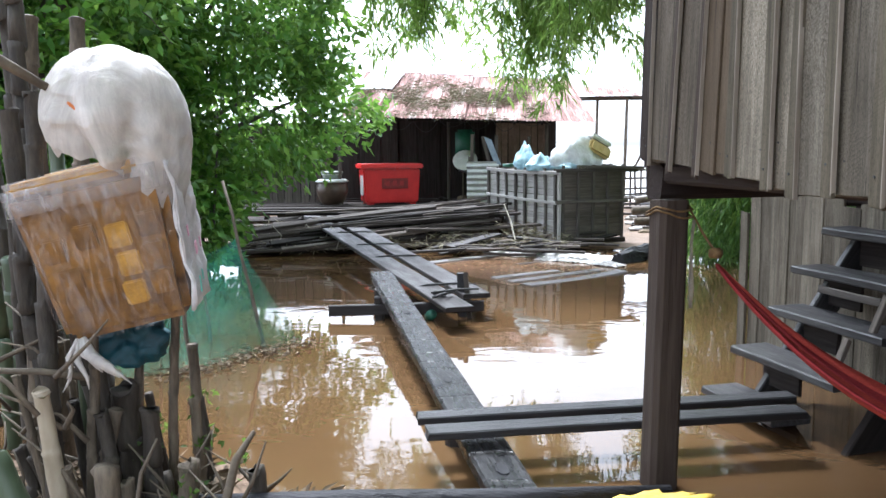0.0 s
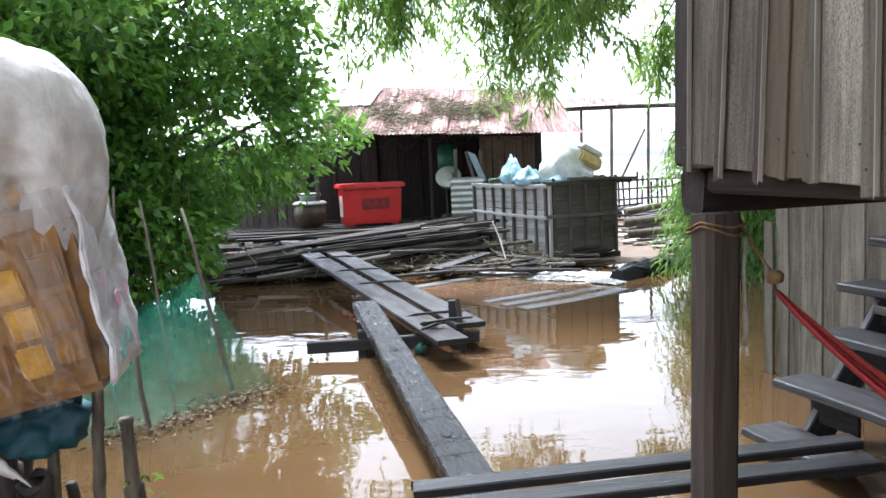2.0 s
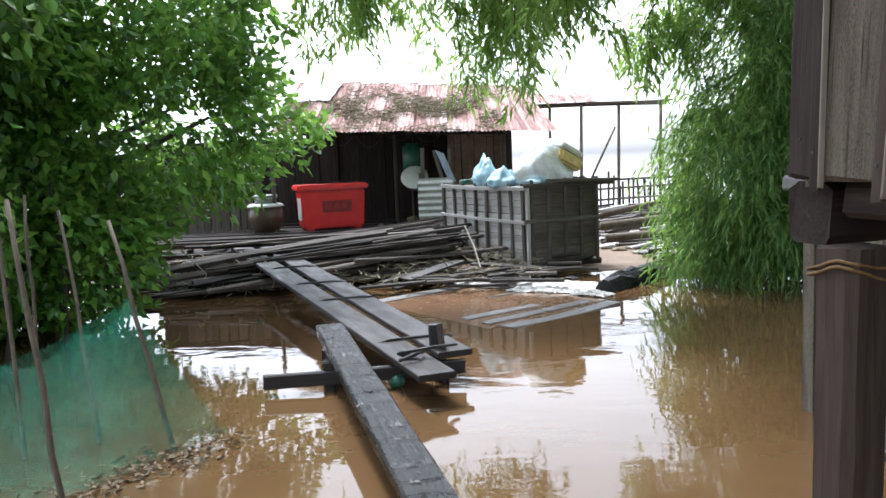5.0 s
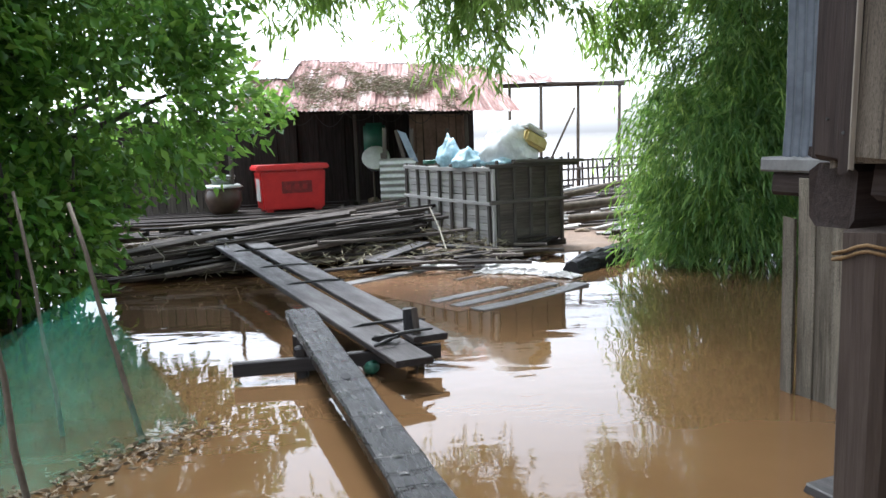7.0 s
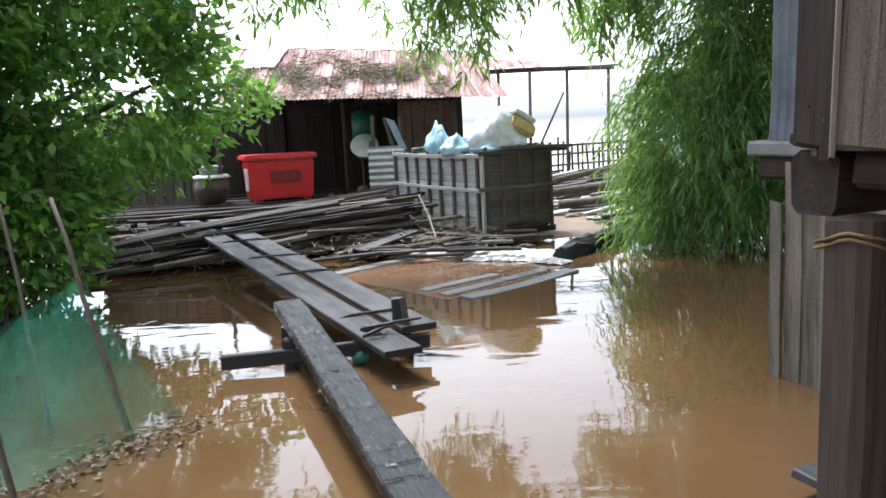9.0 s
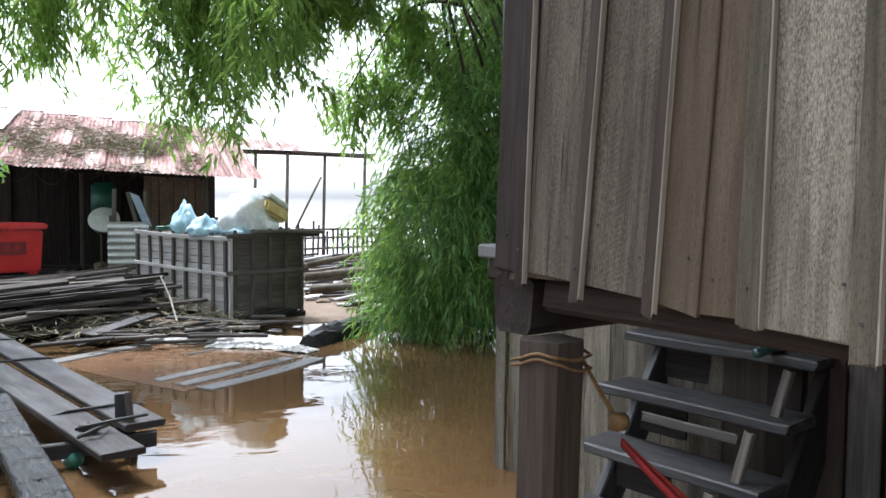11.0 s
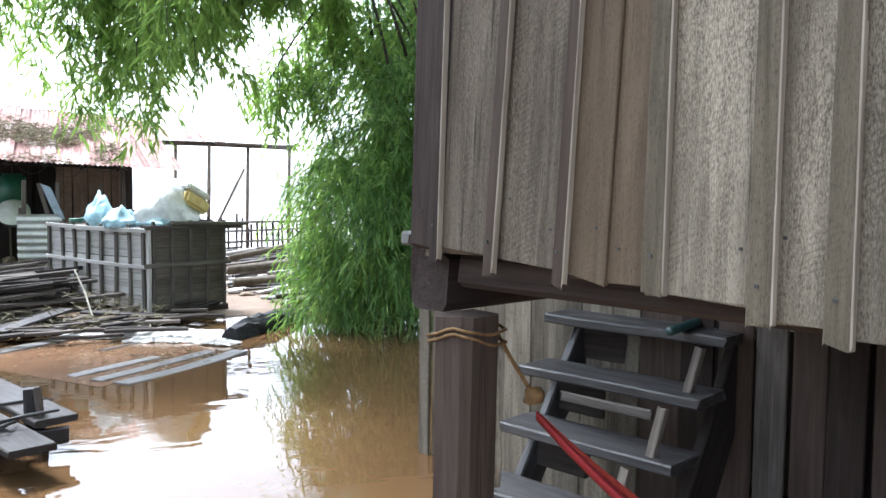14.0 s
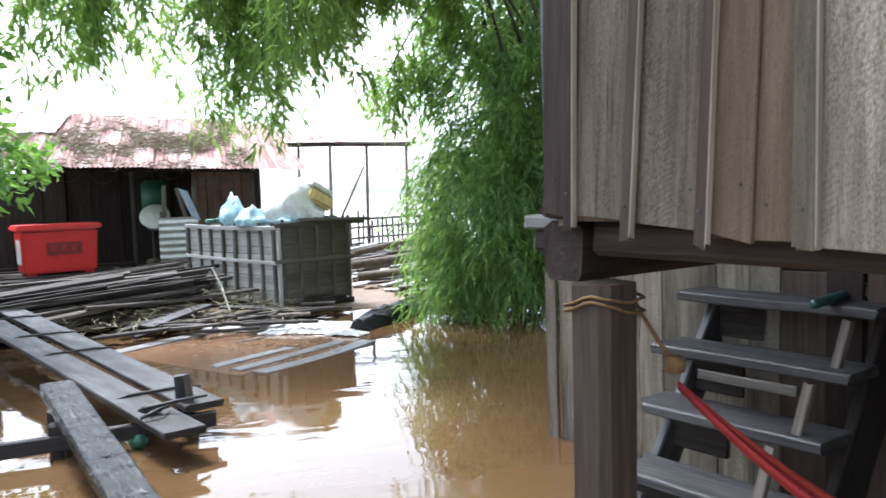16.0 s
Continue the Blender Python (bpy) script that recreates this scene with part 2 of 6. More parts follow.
M_DEBRIS = plain("straw_and_leaves", (0.06, 0.042, 0.026), (0.24, 0.185, 0.12), 0.9, 9.0, 0.3)
M_STRAW = plain("dry_grass", (0.13, 0.115, 0.07), (0.30, 0.27, 0.18), 0.9, 9.0, 0.3)
M_FROTH = plain("pale_scum", (0.30, 0.27, 0.24), (0.72, 0.72, 0.71), 0.35, 7.0, 0.8)
M_BLACK = plain("charred_log", (0.005, 0.005, 0.006), (0.03, 0.03, 0.035), 0.6, 6.0, 1.0, dist=0.05, spec=0.25, stretch=(0.25, 1, 1))
M_CONC = plain("pale_ledge", (0.1330, 0.1330, 0.1295), (0.2170, 0.2170, 0.2100), 0.8, 6.0, 0.3)
M_PIPE = plain("dark_green_pipe", (0.01, 0.03, 0.03), (0.03, 0.065, 0.065), 0.3, 4.0, 0.05)
M_GREENB = plain("green_plastic", (0.012, 0.07, 0.045), (0.03, 0.14, 0.09), 0.45, 6.0, 0.2)
M_LEAF = leafy("shrub_leaves", (0.03, 0.10, 0.022), (0.10, 0.26, 0.045), (0.30, 0.50, 0.09), 0.48, 0.26)
M_SPROUT = leafy("sprout_leaves", (0.014, 0.05, 0.01), (0.035, 0.10, 0.018), (0.09, 0.18, 0.03), 0.5)
M_BAMLEAF = leafy("bamboo_leaves", (0.04, 0.12, 0.035), (0.13, 0.27, 0.075), (0.34, 0.50, 0.14), 0.52)
M_BAG = film("milky_plastic_sheet", (0.58, 0.54, 0.51), 0.76, 0.32, 5.0, 0.85)
M_WRAP = film("clear_stretch_wrap", (0.74, 0.70, 0.70), 0.06, 0.10, 9.0, 0.85, (3.4, 3.4, 0.7), 1.6, 0.24)
M_BLUEBAG = film("pale_blue_bag", (0.42, 0.64, 0.74), 0.85, 0.3, 8.0, 0.7)
M_WHITEBAG = film("white_bag", (0.78, 0.82, 0.84), 0.8, 0.3, 8.0, 0.75)


def make_net():
    m, nt, b, out = mat("green_net")
    v = mapped(nt, (1, 1, 1), shuffle=False)
    n = noise_tex(nt, mapped(nt, (2.2, 2.2, 0.5), shuffle=False), 5.0, 6, 0.7)
    nt.links.new(ramp(nt, n, [(0.3, (0.02, 0.26, 0.16)), (0.7, (0.07, 0.46, 0.30))]), b.inputs["Base Color"])
    b.inputs["Roughness"].default_value = 0.6
    nt.links.new(math_node(nt, "ADD", math_node(nt, "MULTIPLY", n, 0.36), 0.0), b.inputs["Alpha"])
    return m


def make_rust():
    m, nt, b, out = mat("rusty_corrugated_tin")
    v = mapped(nt, (2.2, 0.30, 1.0))
    n = noise_tex(nt, v, 2.4, 6, 0.65, 0.5)
    n2 = noise_tex(nt, v, 14.0, 5, 0.6)
    f = math_node(nt, "ADD", math_node(nt, "MULTIPLY", n, 0.7), math_node(nt, "MULTIPLY", n2, 0.3))
    col = ramp(nt, f, [(0.36, (0.06, 0.026, 0.02)), (0.47, (0.22, 0.105, 0.085)), (0.55, (0.34, 0.225, 0.20)), (0.64, (0.55, 0.49, 0.465))])
    nt.links.new(col, b.inputs["Base Color"])
    b.inputs["Roughness"].default_value = 0.8
    b.inputs["Metallic"].default_value = 0.0
    bump(nt, b, n2, 0.25, 0.005)
    return m


def make_water():
    m, nt, b, out = mat("muddy_flood_water")
    v = mapped(nt, (1, 1, 1), shuffle=False)
    n = noise_tex(nt, v, 0.35, 4, 0.55)
    nt.links.new(ramp(nt, n, [(0.3, (0.082, 0.046, 0.021)), (0.7, (0.125, 0.074, 0.034))]), b.inputs["Base Color"])
    b.inputs["Roughness"].default_value = 0.012
    b.inputs["IOR"].default_value = 1.33
    b.inputs["Specular IOR Level"].default_value = 0.7
    v2 = mapped(nt, (1.0, 1.7, 1.0), shuffle=False)
    w1 = noise_tex(nt, v2, 1.7, 2, 0.5, 0.4)
    w2 = noise_tex(nt, v2, 9.0, 3, 0.55, 0.3)
    calm = ramp(nt, noise_tex(nt, v, 0.45, 2, 0.5), [(0.36, (0.12, 0.12, 0.12)), (0.62, (1, 1, 1))])
    h = math_node(nt, "ADD", w1, math_node(nt, "MULTIPLY", math_node(nt, "MULTIPLY", w2, 0.22), calm))
    # one set of rings spreading from a drop
    rings = node(nt, "ShaderNodeTexWave", Scale=2.1, Distortion=0.6, Detail=1.0)
    rings.wave_type, rings.rings_direction = "RINGS", "SPHERICAL"
    shift = nt.nodes.new("ShaderNodeMapping")
    shift.inputs["Location"].default_value = (0.85, -6.0, 0.0)
    nt.links.new(v, shift.inputs["Vector"])
    nt.links.new(shift.outputs[0], rings.inputs["Vector"])
    far = nt.nodes.new("ShaderNodeVectorMath")
    far.operation = "LENGTH"
    nt.links.new(shift.outputs[0], far.inputs[0])
    fade = ramp(nt, math_node(nt, "MULTIPLY", far.outputs["Value"], 0.8), [(0.25, (1, 1, 1)), (0.62, (0, 0, 0))])
    h = math_node(nt, "ADD", h, math_node(nt, "MULTIPLY", math_node(nt, "MULTIPLY", rings.outputs["Fac"], 0.06), fade))
    bump(nt, b, h, 0.055, 0.06)
    return m


def make_cracked():
    """Old wet plank with cracks across it."""
    m, nt, b, out = mat("cracked_wet_plank")
    v = mapped(nt, (1.0, 1.0, 1.0))
    g = noise_tex(nt, mapped(nt, (1.5, 26, 26)), 1.6, 6, 0.65, 0.5)
    wv = node(nt, "ShaderNodeTexWave", Scale=1.15, Distortion=9.0, Detail=5.0)
    wv.inputs["Detail Scale"].default_value = 1.6
    nt.links.new(mapped(nt, (1.0, 0.45, 0.4)), wv.inputs["Vector"])
    crack = ramp(nt, wv.outputs["Fac"], [(0.02, (0, 0, 0)), (0.12, (1, 1, 1))])
    col = ramp(nt, g, [(0.3, (0.003, 0.003, 0.0035)), (0.55, (0.0075, 0.0072, 0.008)), (0.75, (0.026, 0.025, 0.027))])
    col = mix(nt, crack, (0.004, 0.004, 0.004), col)
    nt.links.new(col, b.inputs["Base Color"])
    wear = noise_tex(nt, mapped(nt, (2.0, 9.0, 9.0)), 2.0, 4, 0.6)
    nt.links.new(ramp(nt, wear, [(0.36, (0.10, 0.10, 0.10)), (0.64, (0.5, 0.5, 0.5))]), b.inputs["Roughness"])
    b.inputs["Specular IOR Level"].default_value = 0.3
    h = math_node(nt, "ADD", g, math_node(nt, "MULTIPLY", crack, 0.8))
    bump(nt, b, h, 0.9, 0.012)
    return m


M_CRACK = make_cracked()
# brighter copy of the bamboo leaves, with sunlight put into the colour
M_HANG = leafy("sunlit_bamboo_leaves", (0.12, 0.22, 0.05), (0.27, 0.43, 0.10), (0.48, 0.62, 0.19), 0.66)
# lit copy of the shrub leaves; the brightness is in the colour
M_LEAFLIT = leafy("lit_shrub_leaves", (0.07, 0.22, 0.03), (0.16, 0.38, 0.05), (0.34, 0.56, 0.10), 0.42, 0.3)
M_NET, M_RUST, M_WATER = make_net(), make_rust(), make_water()

# ---- helpers for building ----
def world_of(ob):
    return world_of(ob.parent) @ ob.matrix_basis if ob.parent else ob.matrix_basis.copy()


def adopt(ob, parent, m):
    """Puts ob at the world pose m, under parent when there is one."""
    if parent is not None:
        ob.parent = parent
        m = world_of(parent).inverted() @ m
    ob.matrix_basis = m
    return ob


def thing(name, m, label, category, group="", kind=""):
    ob = new(name)
    ob.empty_display_size = 0.1
    ob.matrix_basis = m if isinstance(m, Matrix) else Matrix.Translation(m)
    return tagged(ob, label, category, group, kind)


def mesh_from(name, verts, faces, material, smooth=False):
    me = bpy.data.meshes.new(name)
    me.from_pydata([tuple(v) for v in verts], [], [tuple(f) for f in faces])
    me.materials.append(material)
    if smooth:
        me.polygons.foreach_set("use_smooth", [True] * len(me.polygons))
    me.update()
    return me


def part(name, bm, material, parent=None, label="", m=Matrix(), smooth=False):
    """Links a bmesh as one object at the world pose m."""
    me = bpy.data.meshes.new(name)
    bmesh.ops.recalc_face_normals(bm, faces=bm.faces)
    bm.to_mesh(me)
    bm.free()
    me.materials.append(material)
    if smooth:
        me.polygons.foreach_set("use_smooth", [True] * len(me.polygons))
    ob = adopt(new(name, me), parent, m)
    return tagged(ob, label) if label else ob


def part_me(name, me, parent=None, label="", m=Matrix()):
    ob = adopt(new(name, me), parent, m)
    return tagged(ob, label) if label else ob


def axis_pose(a, b, up=(0, 0, 1)):
    """A pose at a whose x axis runs to b and whose z axis leans to up."""
    a, b = Vector(a), Vector(b)
    x = (b - a).normalized()
    u = Vector(up)
    if abs(x.dot(u.normalized())) > 0.98:
        u = Vector((0, 1, 0))
    y = u.cross(x).normalized()
    z = x.cross(y)
    return Matrix.Translation(a) @ Matrix((x, y, z)).transposed().to_4x4()


RNG = random.Random(5)


def board_mesh(name, length, width, thick, material, warp=0.006, rings=5, ragged=0.01):
    """A worn board along x: chamfered section, slightly bent, with uneven ends."""
    c = min(width, thick) * 0.16
    w, t = width / 2, thick / 2
    sec = [(-w + c, -t), (w - c, -t), (w, -t + c), (w, t - c), (w - c, t), (-w + c, t), (-w, t - c), (-w, -t + c)]
    verts, faces = [], []
    ph, am = RNG.uniform(0, 6), RNG.uniform(-warp, warp) * min(length, 3)
    for i in range(rings):
        u = i / (rings - 1)
        bow = am * math.sin(math.pi * u) * 2
        k = 1 + RNG.uniform(-0.03, 0.03)
        for y, z in sec:
            e = RNG.uniform(-ragged, ragged) if i in (0, rings - 1) else 0
            verts.append((u * length + e, y * k + bow * 0.6, z + bow + RNG.uniform(-1, 1) * 0.0012))
    for i in range(rings - 1):
        for j in range(8):
            a, b = i * 8 + j, i * 8 + (j + 1) % 8
            faces.append((a, b, b + 8, a + 8))
    faces.append(tuple(range(7, -1, -1)))
    faces.append(tuple((rings - 1) * 8 + j for j in range(8)))
    return mesh_from(name, verts, faces, material)


def board(name, a, b, width, thick, material, parent=None, up=(0, 0, 1), label="", **kw):
    length = (Vector(b) - Vector(a)).length
    return part_me(name, board_mesh(name, length, width, thick, material, **kw), parent, label, axis_pose(a, b, up))


def tube_bm(points, radii, sides=8, wobble=0.0, caps=True):
    """A round bar through the points, with a radius at each."""
    bm = bmesh.new()
    pts = [Vector(p) for p in points]
    rings = []
    n = len(pts)
    prev = None
    for i, p in enumerate(pts):
        d = (pts[min(i + 1, n - 1)] - pts[max(i - 1, 0)]).normalized()
        if prev is None:
            ref = Vector((0, 0, 1)) if abs(d.z) < 0.9 else Vector((1, 0, 0))
            prev = d.cross(ref).normalized()
        s = (prev - d * prev.dot(d)).normalized()
        prev = s
        t = d.cross(s)
        r = radii[i] if isinstance(radii, (list, tuple)) else radii
        rings.append([bm.verts.new(p + (s * math.cos(2 * math.pi * k / sides) + t * math.sin(2 * math.pi * k / sides)) * r * (1 + RNG.uniform(-wobble, wobble))) for k in range(sides)])
    for i in range(n - 1):
        for k in range(sides):
            bm.faces.new((rings[i][k], rings[i][(k + 1) % sides], rings[i + 1][(k + 1) % sides], rings[i + 1][k]))
    if caps:
        bm.faces.new(rings[0][::-1])
        bm.faces.new(rings[-1])
    return bm


def curve_points(a, b, sag, n=12):
    a, b = Vector(a), Vector(b)
    return [a.lerp(b, i / n) - Vector((0, 0, sag * 4 * (i / n) * (1 - i / n))) for i in range(n + 1)]


def box_bm(sx, sy, sz, bevel=0.01, taper=1.0, seg=2):
    """A bevelled box standing on z = 0; taper shrinks the foot."""
    bm = bmesh.new()
    bmesh.ops.create_cube(bm, size=1)
    for v in bm.verts:
        k = taper if v.co.z < 0 else 1
        v.co = Vector((v.co.x * sx * k, v.co.y * sy * k, (v.co.z + 0.5) * sz))
    bmesh.ops.bevel(bm, geom=bm.edges[:], offset=bevel, segments=seg, affect="EDGES")
    return bm


def lathe_bm(profile, sides=24):
    bm = bmesh.new()
    rings = [[bm.verts.new((r * math.cos(2 * math.pi * k / sides), r * math.sin(2 * math.pi * k / sides), z)) for k in range(sides)] for r, z in profile]
    for a, b in zip(rings, rings[1:]):
        for k in range(sides):
            bm.faces.new((a[k], a[(k + 1) % sides], b[(k + 1) % sides], b[k]))
    bm.faces.new(rings[0][::-1])
    bm.faces.new(rings[-1])
    return bm


def crumple_bm(sx, sy, sz, seed, rough=0.3, freq=2.2, sub=4, flat=0.0, peak=0.0):
    """A crumpled soft bundle, flattened where it rests on z = flat."""
    bm = bmesh.new()
    bmesh.ops.create_icosphere(bm, subdivisions=sub, radius=1)
    off = Vector((seed * 3.7, seed * 1.3, seed * 7.1))
    for v in bm.verts:
        p = v.co.copy()
        k = 1 + rough * noise.noise(p * freq + off) + rough * 0.5 * abs(noise.noise(p * freq * 2.6 + off)) - rough * 0.25 * abs(noise.noise(p * freq * 5 + off))
        q = 1 - peak * max(0, p.z)
        v.co = Vector((p.x * sx * k * q, p.y * sy * k * q, max(p.z * sz * k, flat - sz * 0.55)))
    return bm


def corrugated(name, length, width, material, period=0.076, depth=0.018, m=Matrix(), parent=None, sag=0.0, n_len=5, label=""):
    """A corrugated sheet: x across the waves, y along them."""
    nx = max(6, int(width / period * 6))
    verts, faces = [], []
    for j in range(n_len + 1):
        v = j / n_len
        for i in range(nx + 1):
            x = i / nx * width
            z = depth * 0.5 * math.sin(2 * math.pi * x / period) + sag * math.sin(math.pi * v) + 0.012 * noise.noise(Vector((x * 2, v * 3, width * 9 + length)))
            verts.append((x, v * length + (RNG.uniform(-0.008, 0.008) if j in (0, n_len) else 0), z))
    for j in range(n_len):
        for i in range(nx):
            a = j * (nx + 1) + i
            faces.append((a, a + 1, a + nx + 2, a + nx + 1))
    n = len(verts)
    verts += [(x, y, z - 0.002) for x, y, z in verts]
    faces += [tuple(k + n for k in f[::-1]) for f in faces]
    return part_me(name, mesh_from(name, verts, faces, material, True), parent, label, m)


def leaves_mesh(name, pos, way, size, width, material, seed=1, droop=0.0, fold=0.25, petiole=0.0):
    """Many leaves in one mesh, each a folded lance of four triangles' worth of outline. pos, way: arrays (n, 3)."""
    g = np.random.default_rng(seed)
    n = len(pos)
    way = way / np.maximum(np.linalg.norm(way, axis=1, keepdims=True), 1e-6)
    r = g.normal(size=(n, 3))
    side = np.cross(way, r)
    side /= np.maximum(np.linalg.norm(side, axis=1, keepdims=True), 1e-6)
    nrm = np.cross(side, way)
    L = (size * g.uniform(0.65, 1.3, n))[:, None]
    Wd = (width * g.uniform(0.75, 1.25, n))[:, None]
    base = pos
    tip = pos + way * L - np.array([0, 0, 1.0]) * L * droop
    mid = pos + way * L * 0.42 - np.array([0, 0, 1.0]) * L * droop * 0.2
    lft = mid + side * Wd * 0.5 + nrm * Wd * fold
    rgt = mid - side * Wd * 0.5 + nrm * Wd * fold
    co = np.stack([base, lft, tip, rgt], axis=1).reshape(-1, 3)
    me = bpy.data.meshes.new(name)
    me.vertices.add(4 * n)
    me.vertices.foreach_set("co", co.astype(np.float32).ravel())
    idx = (np.arange(n)[:, None] * 4 + np.array([[0, 1, 2, 0, 2, 3]])).astype(np.int32).ravel()
    me.loops.add(6 * n)
    me.loops.foreach_set("vertex_index", idx)
    me.polygons.add(2 * n)
    me.polygons.foreach_set("loop_start", np.arange(0, 6 * n, 3, dtype=np.int32))
    me.materials.append(material)
    me.update(calc_edges=True)
    me.validate()
    return me


def bits_mesh(name, pos, length, width, material, seed=1, flatness=0.15):
    """Loose straws, chips and twigs lying about, in one mesh."""
    g = np.random.default_rng(seed)
    a = g.uniform(0, 6.283, len(pos))
    way = np.stack([np.cos(a), np.sin(a), g.normal(0, flatness, len(pos))], axis=1)
    return leaves_mesh(name, pos, way, length, width, material, seed, 0, 0.3)

# ---- ground and water ----
def ground_height(x, y):
    n = noise.noise(Vector((x * 0.5, y * 0.5, 3.1)))
    edge = 3.55 + 0.25 * noise.noise(Vector((x * 0.8, 1.7, 0))) + (0.45 if x < -0.9 else 0)
    near = 0.12 if y < edge else 0.12 - 0.75 * min(1, (y - edge) / 0.8)
    hut = -0.6 + 1.0 * min(1, max(0, (y - 13.6) / 2.2)) * min(1, max(0, (2.6 - x) / 1.2)) * min(1, max(0, (24 - y) / 2))
    shore = -0.6 + 0.63 * min(1, max(0, (y - 12.9) / 1.0)) * min(1, max(0, (27 - y) / 2)) * (1 if x < 30 else 0)
    left = -0.6 + 0.75 * min(1, max(0, (-4.6 - x) / 1.5)) * min(1, max(0, (26 - y) / 2))
    h = max(near, hut, shore, left)
    return h + 0.06 * n + 0.03 * noise.noise(Vector((x * 2.1, y * 2.1, 0.4)))


def build_ground():
    xs = [-900, -300, -100, -50] + [-30 + 0.5 * i for i in range(121)] + [50, 100, 300, 900]
    ys = [-300, -100, -40, -20] + [-8 + 0.4 * i for i in range(101)] + [45, 80, 200, 900]
    verts = [(x, y, ground_height(x, y) if abs(x) <= 30 and -8 <= y <= 32 else (0.12 if y < -8 else -0.6)) for y in ys for x in xs]
    nx = len(xs)
    faces = [(j * nx + i, j * nx + i + 1, (j + 1) * nx + i + 1, (j + 1) * nx + i) for j in range(len(ys) - 1) for i in range(nx - 1)]
    tagged(part_me("ground", mesh_from("ground", verts, faces, M_MUD, True)), "muddy brown river bank and bed", "ground", kind="structure")
    w = mesh_from("water", [(-900, -20, 0), (900, -20, 0), (900, 900, 0), (-900, 900, 0)], [(0, 1, 2, 3)], M_WATER)
    tagged(part_me("water", w), "brown muddy flood water reflecting the sky", "water", kind="structure")


build_ground()

# ---- the stilt house beside the bank ----
W0, WU, WN = Vector((1.071, 4.264, 0)), Vector((0.3176, -0.948, 0)), Vector((-0.948, -0.3176, 0))


def on_wall(s, z, out=0.0):
    return W0 + WU * s + WN * out + Vector((0, 0, z))


def board_lean(s):
    """How far the old wall boards lean along the wall for each metre of height."""
    return np.interp(s, [0.0, 0.14, 0.34, 0.58, 0.70, 0.85, 1.1], [0.03, 0.045, 0.07, 0.06, 0.035, 0.012, 0.0])


def stilt_house():
    h = thing("stilt_house", W0 + Vector((0.6, -0.6, 0)), "weathered grey plank house raised on square wooden stilts", "house", kind="structure")
    spans = [(0.0, 0.118), (0.12, 0.325), (0.327, 0.56), (0.562, 0.682), (0.684, 0.822), (0.824, 1.065), (1.067, 1.21), (1.212, 1.40)]
    s = 1.402
    while s < 3.6:
        w = RNG.uniform(0.19, 0.25)
        spans.append((s, s + w - 0.003))
        s += w
    for k, (a, b) in enumerate(spans):
        mid = (a + b) / 2
        zb = 1.65 - 0.063 * mid + RNG.uniform(-0.012, 0.012)
        out = 0.004 + 0.013 * (k % 2)
        wb = board("wall_board", on_wall(mid, zb, out), on_wall(mid + board_lean(mid) * (3.9 - zb), 3.9, out), b - a + (0.0 if k % 2 else 0.05), 0.022, M_BEAM if k < 1 else M_GREYD if k < 3 else M_SAWN if k in (3, 4, 9) else M_GREY, h, up=WN, warp=0.001, ragged=0.012)
        for q in (-0.3, 0.28)[k % 2:]:
            e = zb + RNG.uniform(0.07, 0.17)
            part("nail", tube_bm([on_wall((a + b) / 2 + q * (b - a), e, 0.014), on_wall((a + b) / 2 + q * (b - a), e, 0.012 + 0.013 * (k % 2) + 0.006)], 0.0042, 6), M_ROPEB, wb)
    for s in (0.107, 0.318, 0.553, 0.817, 1.06, 1.209, 1.40, 1.62, 1.85, 2.08, 2.33, 2.6):
        zb = 1.642 - 0.063 * s + RNG.uniform(-0.03, 0.012)
        w = 0.036 if s < 0.6 else RNG.uniform(0.05, 0.058)
        tip = board_lean(s) * (3.9 - zb)
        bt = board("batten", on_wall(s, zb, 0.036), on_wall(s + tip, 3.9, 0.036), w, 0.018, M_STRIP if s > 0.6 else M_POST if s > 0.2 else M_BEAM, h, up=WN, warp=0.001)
        board("sawn_edge", on_wall(s + w / 2 + 0.002, zb + 0.004, 0.038), on_wall(s + w / 2 + 0.002 + tip, 3.9, 0.038), 0.0045, 0.018, M_EDGE, bt, up=WN, warp=0.0012, rings=12)
        for z in (zb + RNG.uniform(0.08, 0.12), zb + 1.1):
            e = s - 0.004 + board_lean(s) * (z - zb)
            part("nail", tube_bm([on_wall(e, z, 0.04), on_wall(e, z, 0.048)], 0.005, 6), M_ROPEB, bt)
    back = Vector((0.948, 0.3176, 0))
    for k in range(14):
        c = W0 + back * (0.03 + 0.1 + 0.2 * k)
        board("wall_board", c + Vector((0, 0, 1.63)), c + Vector((0, 0, 3.9)), 0.198, 0.022, M_GREY, h, up=(-0.3, 0.954, 0), warp=0.001)
    board("corner_board", on_wall(-0.025, 1.645, -0.03), on_wall(-0.025 + 0.07, 3.9, -0.03), 0.075, 0.03, M_BEAM, h, up=WN, warp=0.0)
    # beams, floor and stilts; the beam wood is darkened for the shade under the floor
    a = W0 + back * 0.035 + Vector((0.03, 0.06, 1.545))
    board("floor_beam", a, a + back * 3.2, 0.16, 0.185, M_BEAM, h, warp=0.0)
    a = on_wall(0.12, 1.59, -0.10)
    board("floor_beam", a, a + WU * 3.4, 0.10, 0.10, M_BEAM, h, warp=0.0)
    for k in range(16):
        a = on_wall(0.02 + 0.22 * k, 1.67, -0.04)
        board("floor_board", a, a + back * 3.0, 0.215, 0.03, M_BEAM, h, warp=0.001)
    r = pose(0, 0, 0, 0, 0, 18)
    foot = Vector((1.175, 4.165, 0))
